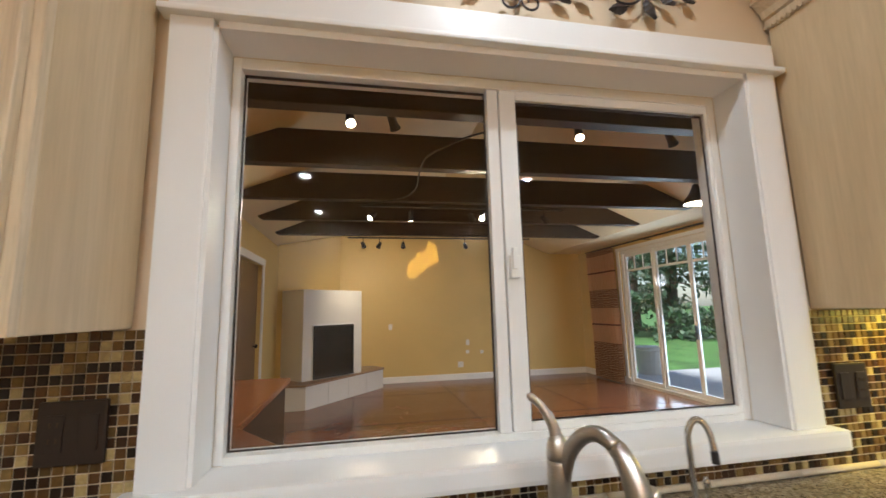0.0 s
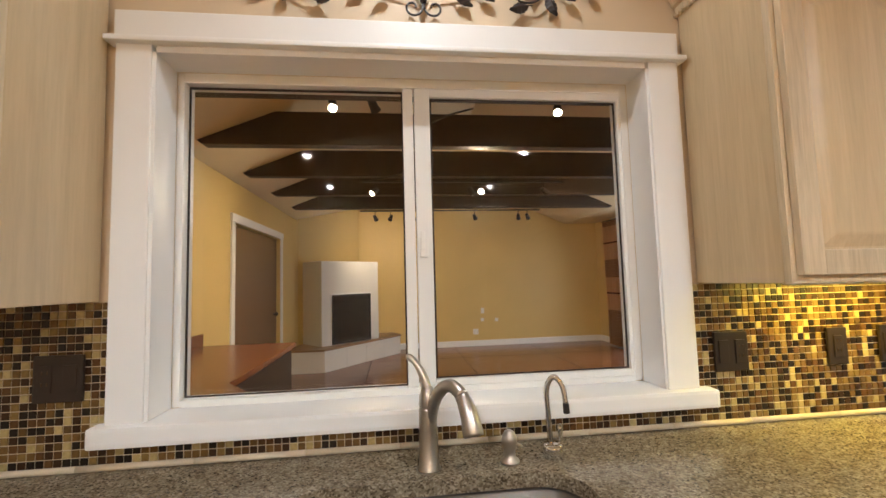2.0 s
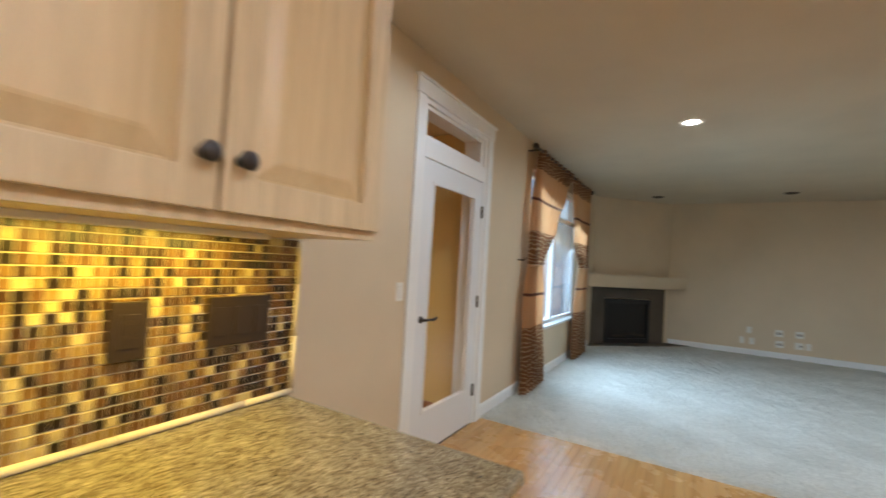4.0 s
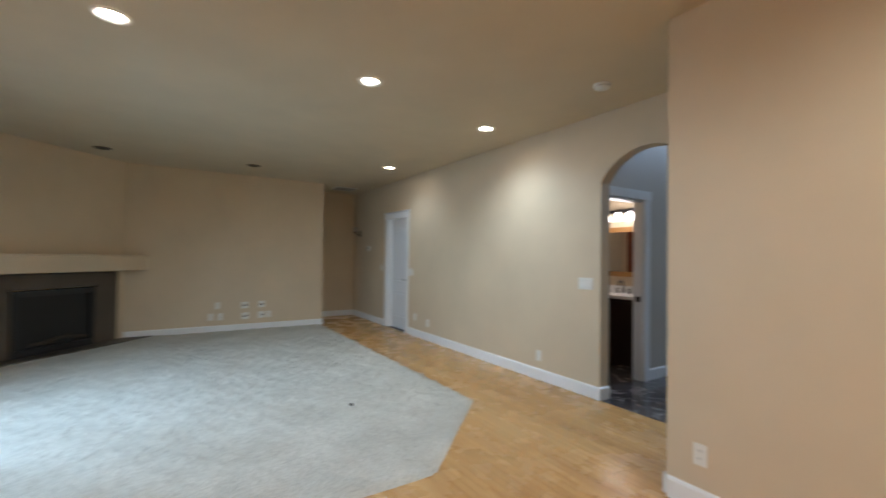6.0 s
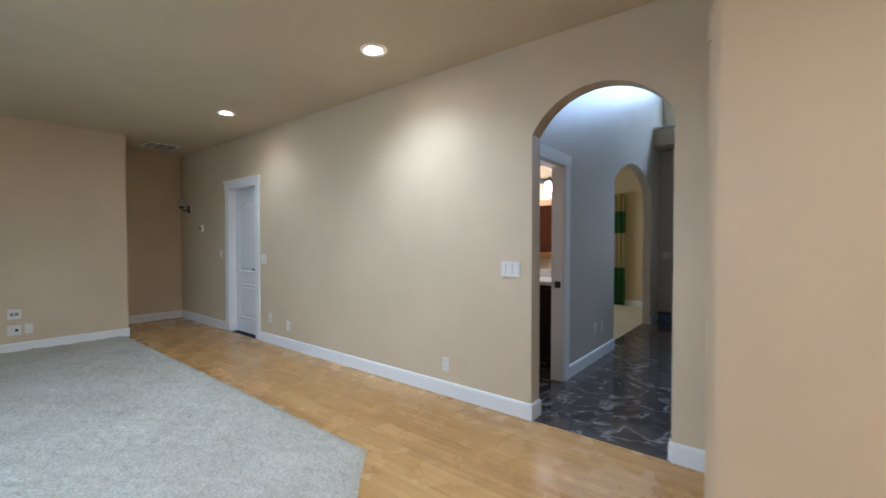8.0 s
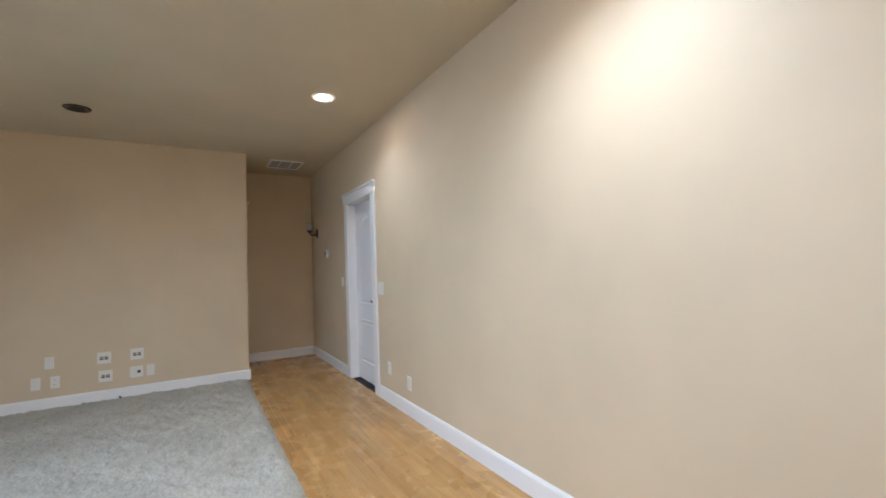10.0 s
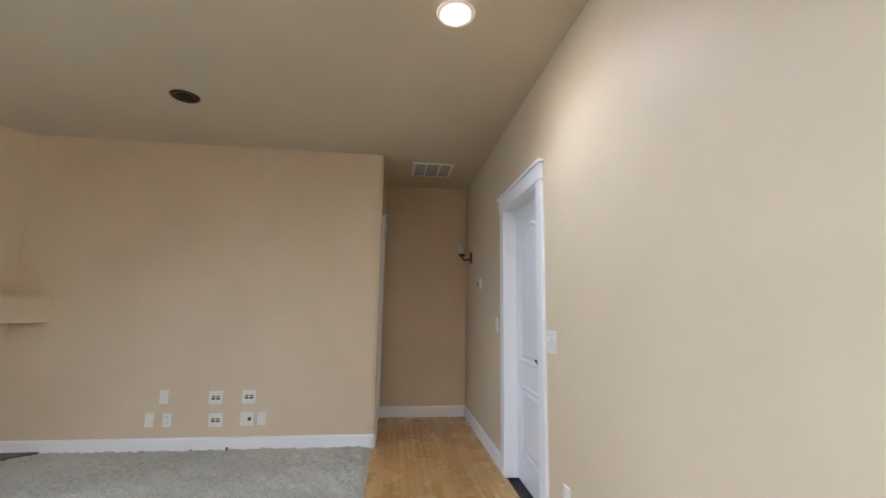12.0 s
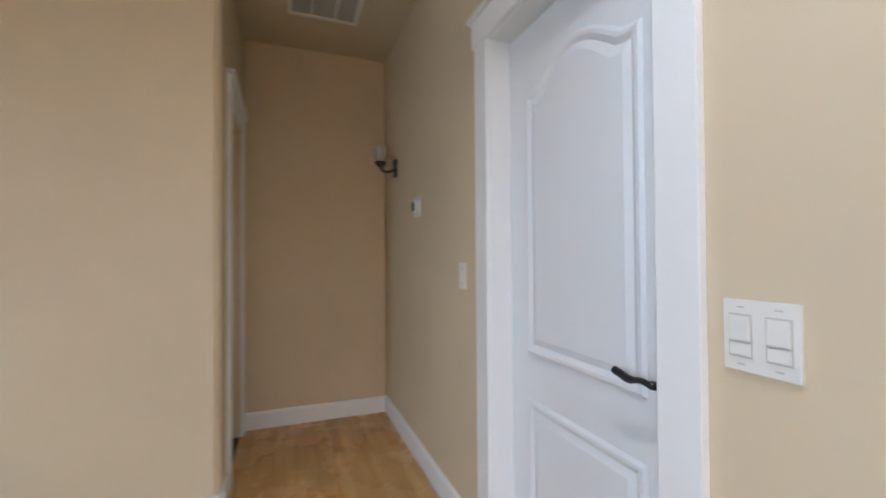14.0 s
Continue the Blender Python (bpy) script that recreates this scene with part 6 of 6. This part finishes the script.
for k in range(1, 4):
    u = k * 0.48
    hv = (Vector((0.33, 8.22)) - Vector((-0.887, 6.70))).normalized()
    q = Vector((-0.887, 6.70)) + hv * u
    bm = prism(bmesh.new(), [tuple(q + Vector((hv.y, -hv.x)) * 0.001), tuple(q + hv * 0.008 + Vector((hv.y, -hv.x)) * 0.001), tuple(q + hv * 0.008 + Vector((hv.y, -hv.x)) * 0.003), tuple(q + Vector((hv.y, -hv.x)) * 0.003)], 0.0, 0.334)
    part("joint", bm, PLATEIN, ff, "thin joint in the hearth front")

bar = thing("bar_counter", "dark bar counter with a red-brown wooden top", "counter", (-1.0, 3.0, 0))
bm = prism(bmesh.new(), [(LX + 0.002, 1.25), (-0.30, 1.25), (-0.30, 1.72), (-0.64, 2.18), (-0.64, 3.69), (LX + 0.002, 3.69)], 0.862, 0.905)
rounded(part("top", bm, BARTOP, bar), 0.008)
bm = prism(bmesh.new(), [(LX + 0.002, 1.26), (-0.42, 1.26), (-0.42, 1.70), (-0.675, 2.12), (-0.675, 3.66), (LX + 0.002, 3.66)], 0.0, 0.861)
part("base", bm, VANITY, bar, "dark stained base")
bm = boxed(LX + 0.002, LX + 0.022, 2.9, 3.69, 0.906, 1.01, bevel=0.003)
part("splash_board", bm, BARTOP, bar)

# ---------- bathroom and foyer ----------
vn = thing("vanity", "espresso vanity with a white top and dark tap", "vanity", (5.9, -5.35, 0))
part("body", boxed(5.32, 6.5, -5.60, -5.09, 0.001, 0.835), VANITY, vn)
for a in (5.34, 5.92):
    part("door", boxed(a, a + 0.56, -5.089, -5.072, 0.1, 0.80, bevel=0.003), VANITY, vn)
part("top", boxed(5.31, 6.52, -5.618, -5.055, 0.836, 0.875, bevel=0.006), TRIM, vn, "white counter top")
part("splash", boxed(5.31, 6.52, -5.618, -5.595, 0.876, 0.97), TRIM, vn)
bt = thing("basin_tap", "oil-rubbed bronze gooseneck basin tap", "tap", (6.0, -5.45, 0.875))
part("spout", tube(bmesh.new(), smooth_path([(6.0, -5.48, 0.876), (6.0, -5.48, 1.0), (6.0, -5.45, 1.04), (6.0, -5.39, 1.035), (6.0, -5.36, 0.98)], 5), 0.012, 8), BLACK, bt)
for x in (5.91, 6.09):
    part("handle", lathe(bmesh.new(), [(0.02, 0), (0.012, 0.02), (0.012, 0.05), (0.022, 0.06), (0.01, 0.07)], (x, -5.48, 0.876), 12), BLACK, bt)
mr = thing("mirror", "tan framed bathroom mirror on the wall", "mirror", (6.0, -5.615, 1.1))
part("frame", wall_x(bmesh.new(), 5.55, 6.46, -5.619, -5.59, 1.10, 1.80, [(5.62, 6.39, 1.17, 1.73)]), HONEY, mr)
part("glass", boxed(5.62, 6.39, -5.612, -5.605, 1.17, 1.73), MIRROR, mr, "mirror glass")
vl = thing("vanity_light", "black bar light with lit frosted bell shades", "wall lamp", (5.85, -5.6, 1.95))
part("bar", boxed(5.65, 6.35, -5.619, -5.58, 2.00, 2.05, bevel=0.004), BLACK, vl)
for x in (5.73, 5.91, 6.09, 6.27):
    part("arm", tube(bmesh.new(), [(x, -5.58, 2.03), (x, -5.50, 2.05), (x, -5.48, 2.0)], 0.008, 8), BLACK, vl)
    part("shade", lathe(bmesh.new(), [(0.02, 0.12), (0.035, 0.10), (0.05, 0.04), (0.058, 0.0)], (x, -5.48, 1.88), 16), VANLIGHT, vl, "lit frosted shade", True)
lamp("vanity_lamp", "POINT", pose(5.95, -5.25, 1.9), 7, (0.97, 0.97, 1.0), 0.12)
cbn = thing("bath_cabinet", "red-brown wooden bathroom cabinet on the wall", "cabinet", (6.3, -3.98, 1.0))
part("body", boxed(5.75, 7.0, -4.14, -3.994, 0.3, 2.1), REDWOOD, cbn)
for a in (5.76, 6.385):
    part("door", boxed(a, a + 0.605, -4.158, -4.141, 0.32, 2.08, bevel=0.004), REDWOOD, cbn)

bk = thing("doorstop_basket", "small blue-grey basket on the marble floor", "basket", (5.02, -8.45, 0))
bm = bmesh.new()
box(bm, 4.90, 5.14, -8.52, -8.36, 0.0015, 0.13, 0.01)
part("basket", bm, paint("blue_grey_plastic", (0.08, 0.17, 0.30), 0.5, 60, 0.4, 0.3), bk)
bm = boxed(4.89, 5.15, -8.53, -8.35, 0.13, 0.15, bevel=0.006)
part("rim", bm, BLACK, bk, "black rim")

# ---------- garden ----------
structure("ground", boxed(-250, 250, YL + 3.0, 250, -0.30, -0.10), GRASS, "green lawn reaching to the distance", "ground")
structure("ground_front", boxed(-250, 250, -250, -9.1, -0.30, -0.19), GRASS, "lawn before the house", "ground")
structure("patio", boxed(RX + 0.16, 14.0, YL + 0.21, 8.62, -0.185, -0.06), PATIO, "pale concrete patio beside the house", "patio")


def tree(x, y, h, r, seed):
    rg = random.Random(seed)
    t = thing("conifer_tree", "tall dark green conifer at the lawn's edge", "tree", (x, y, -0.19), group="garden trees")
    bm = tube(bmesh.new(), [(x, y, -0.25), (x + 0.1, y, h * 0.5), (x, y, h)], [0.28, 0.17, 0.03], 10)
    part("trunk", bm, BARK, t)
    verts, faces = [], []
    limbs = bmesh.new()
    for k in range(46):
        f = k / 46
        z = 0.25 + f * (h - 0.4)
        ln = r * (1 - f) ** 0.8 * rg.uniform(0.65, 1.1) + 0.2
        a = rg.uniform(0, 2 * math.pi)
        tip = (x + ln * math.cos(a), y + ln * math.sin(a), z - 0.25 * ln)
        tube(limbs, [(x, y, z), tip], [0.04, 0.01], 5)
        for _ in range(110):
            s = rg.uniform(0.15, 1.05)
            c = Vector((x + ln * s * math.cos(a), y + ln * s * math.sin(a), z - 0.25 * ln * s)) + Vector([rg.gauss(0, 0.16 + 0.1 * ln * 0.2) for _ in range(3)])
            u = Vector([rg.gauss(0, 1) for _ in range(3)]).normalized() * rg.uniform(0.10, 0.24)
            w = u.cross(Vector([rg.gauss(0, 1) for _ in range(3)])).normalized() * rg.uniform(0.04, 0.09)
            n = len(verts)
            verts += [c - u, c + w, c + u, c - w]
            faces.append((n, n + 1, n + 2, n + 3))
    part("limbs", limbs, BARK, t)
    me = bpy.data.meshes.new("crown")
    me.from_pydata(verts, [], faces)
    me.materials.append(LEAF)
    ob = new("crown", me)
    ob.parent = t
    ob.matrix_parent_inverse = PLACE[t].inverted()
    PLACE[ob] = Matrix()
    tagged(ob, "uneven crown of many needle sprays")


for k, (x, y, h, r) in enumerate(((14, 17, 9, 2.6), (17.5, 15, 11, 3.0), (11.5, 20, 10, 2.8), (21, 19, 12, 3.2), (16, 22.5, 12, 3.4), (25, 15, 11, 3.2), (9, 24, 11, 3.0))):
    tree(x, y, h, r, k + 1)
fe = thing("garden_fence", "weathered grey board fence beyond the patio", "fence", (15, 8, -0.19))
WEATHER = wood("weathered_fence_board", (0.50, 0.50, 0.52), (0.58, 0.58, 0.61), (0.66, 0.66, 0.70), "z", 0.8, 0.85)
for k in range(60):
    y = 1.5 + 0.15 * k
    part("board", boxed(14.98, 15.0, y, y + 0.142, -0.19, 1.62 + 0.01 * ((k * 7) % 3)), WEATHER, fe)
for z in (0.2, 1.2):
    part("rail", boxed(15.002, 15.04, 1.5, 10.5, z, z + 0.09), WEATHER, fe)
for k in range(5):
    part("post", boxed(15.042, 15.14, 1.55 + 2.1 * k, 1.65 + 2.1 * k, -0.19, 1.5), WEATHER, fe)
ch = thing("garden_planter", "grey garden planter on the patio", "planter", (6.1, 8.35, -0.06))
part("pot", lathe(bmesh.new(), [(0.22, 0), (0.30, 0.5), (0.33, 0.52), (0.33, 0.58), (0.28, 0.57)], (6.1, 8.35, -0.06), 18), PLATEIN, ch)

# ---------- pieces: mosaic tiles, liner, floor boards ----------
bs = thing("backsplash", "glass mosaic backsplash in browns, blacks and golds", "backsplash", (1.7, 1.03, 0.94), kind="structure")
bm = bmesh.new()
box(bm, 1.150, 2.139, 1.034, 1.0395, 0.941, 1.391)
box(bm, -0.60, 1.150, 1.034, 1.0395, 0.941, 1.010)
box(bm, -1.45, -0.522, 1.034, 1.0395, 1.010, 1.391)
box(bm, -1.45, -0.60, 1.034, 1.0395, 0.941, 1.010)
part("grout", bm, GROUT, bs, "pale grout bed")
PITCH = 0.0217
trng = random.Random(11)
tile_me = bpy.data.meshes.new("tile")
bm = boxed(0, PITCH - 0.0026, -0.0028, 0, 0, PITCH - 0.0026)
bmesh.ops.bevel(bm, geom=[e for e in bm.edges if all(v.co.y < -0.0025 for v in e.verts)], offset=0.0010, segments=1, affect="EDGES")
bmesh.ops.recalc_face_normals(bm, faces=bm.faces)
bm.to_mesh(tile_me)
bm.free()
tile_me.materials.append(TILE_O)
rest_v, rest_f, count = [], [], 0
cells = []
z = 0.957
while z < 1.385:
    x = -1.44
    while x < 2.125:
        above = z > 1.006 - PITCH
        if not (-0.555 < x + PITCH and x < 1.243 and above and z < 1.064) and not (-0.522 < x + PITCH * 0.7 and x < 1.190 and z >= 1.04):
            cells.append((x, z))
        x += PITCH
    z += PITCH
mesh_v = [tuple(v.co) for v in tile_me.vertices]
mesh_f = [tuple(p.vertices) for p in tile_me.polygons]
for x, z in cells:
    y = 1.034 - trng.uniform(0, 0.0008)
    if 1.19 < x < 1.62 and z > 0.98 and count < 300:
        ob = new("tile", tile_me)
        ob.parent = bs
        ob.matrix_parent_inverse = PLACE[bs].inverted()
        ob.location = (x, y, z)
        count += 1
    else:
        n = len(rest_v)
        rest_v += [(x + a, y + b, z + c) for a, b, c in mesh_v]
        rest_f += [tuple(n + i for i in f) for f in mesh_f]
me = bpy.data.meshes.new("tiles_joined")
me.from_pydata(rest_v, [], rest_f)
me.materials.append(TILE_I)
ob = tagged(new("tiles_joined", me), "small glass mosaic tiles", "", "", "stuff")
ob.parent = bs
ob.matrix_parent_inverse = PLACE[bs].inverted()
lrng = random.Random(3)
x = -1.45
while x < 2.135:
    w = min(lrng.uniform(0.26, 0.32), 2.137 - x)
    y = 1.033
    bm = tube(bmesh.new(), [(x + 0.001, y - 0.004, 0.949), (x + w - 0.001, y - 0.004, 0.949)], 0.0088, 10)
    part("liner", bm, LINER, bs, "pale stone pencil liner", True)
    x += w
z = 0.96
while z < 1.385:
    w = min(0.15, 1.388 - z)
    bm = tube(bmesh.new(), [(2.134, 1.030, z), (2.134, 1.030, z + w - 0.001)], 0.0085, 10)
    part("liner", bm, LINER, bs, "pale stone pencil liner", True)
    z += w

# oak boards along x; one mesh for each of a few lengths, cut at the floor's edges
PW = 0.0572
brng = random.Random(21)
fl = thing("floor_oak", "honey oak strip floor with a satin finish", "floor", (6, -3, 0), kind="structure")


def board_verts(x0, x1, y0, y1, lift):
    g, b = 0.0003, 0.0008
    x0, x1, y0, y1 = x0 + g, x1 - g, y0 + g, y1 - g
    return [(x0, y0, -0.013), (x1, y0, -0.013), (x1, y1, -0.013), (x0, y1, -0.013), (x0, y0, lift - b), (x1, y0, lift - b), (x1, y1, lift - b), (x0, y1, lift - b),
            (x0 + b, y0 + b, lift), (x1 - b, y0 + b, lift), (x1 - b, y1 - b, lift), (x0 + b, y1 - b, lift)]


BF = [(4, 5, 9, 8), (5, 6, 10, 9), (6, 7, 11, 10), (7, 4, 8, 11), (8, 9, 10, 11), (0, 1, 5, 4), (1, 2, 6, 5), (2, 3, 7, 6), (3, 0, 4, 7)]
jv, jf, made = [], [], 0
row = 0
y = YW + 0.0
while y < YL - 0.001:
    x = -2.59 - brng.uniform(0, 1.0)
    y1 = min(y + PW, YL)
    while x < 11.6:
        w = brng.uniform(0.7, 1.9)
        a, b = max(x, -2.59), min(x + w, 11.605)
        x += w
        if b - a < 0.05:
            continue
        # spare the carpet's bed
        ym = (y + y1) / 2
        lim = 4.70 if ym > -1.65 else 4.70 + (-1.65 - ym) * 0.94 / 0.99
        segs = [(a, b)]
        if ym > -2.62:
            segs = [(a, min(b, lim + 0.02))] if a < lim else []
        if ym > -2.665 and not segs and a >= XF:
            segs = []
        if ym > -2.665:
            segs = [(p, min(q, XF)) for p, q in segs if p < XF]
        for p, q in segs:
            if q - p < 0.03:
                continue
            vs = board_verts(p, q, y, y1, -brng.uniform(0, 0.0004))
            if made < 300 and (4.0 < p < 8.5 and ym < -2.66):
                me = bpy.data.meshes.new("board")
                me.from_pydata(vs, [], BF)
                me.materials.append(OAK_O)
                ob = new("board", me)
                ob.parent = fl
                ob.matrix_parent_inverse = PLACE[fl].inverted()
                made += 1
            else:
                n = len(jv)
                jv += vs
                jf += [tuple(n + i for i in f) for f in BF]
    y += PW
me = bpy.data.meshes.new("boards_joined")
me.from_pydata(jv, [], jf)
me.materials.append(OAK_I)
ob = tagged(new("boards_joined", me), "narrow honey oak boards", "", "", "stuff")
ob.parent = fl
ob.matrix_parent_inverse = PLACE[fl].inverted()
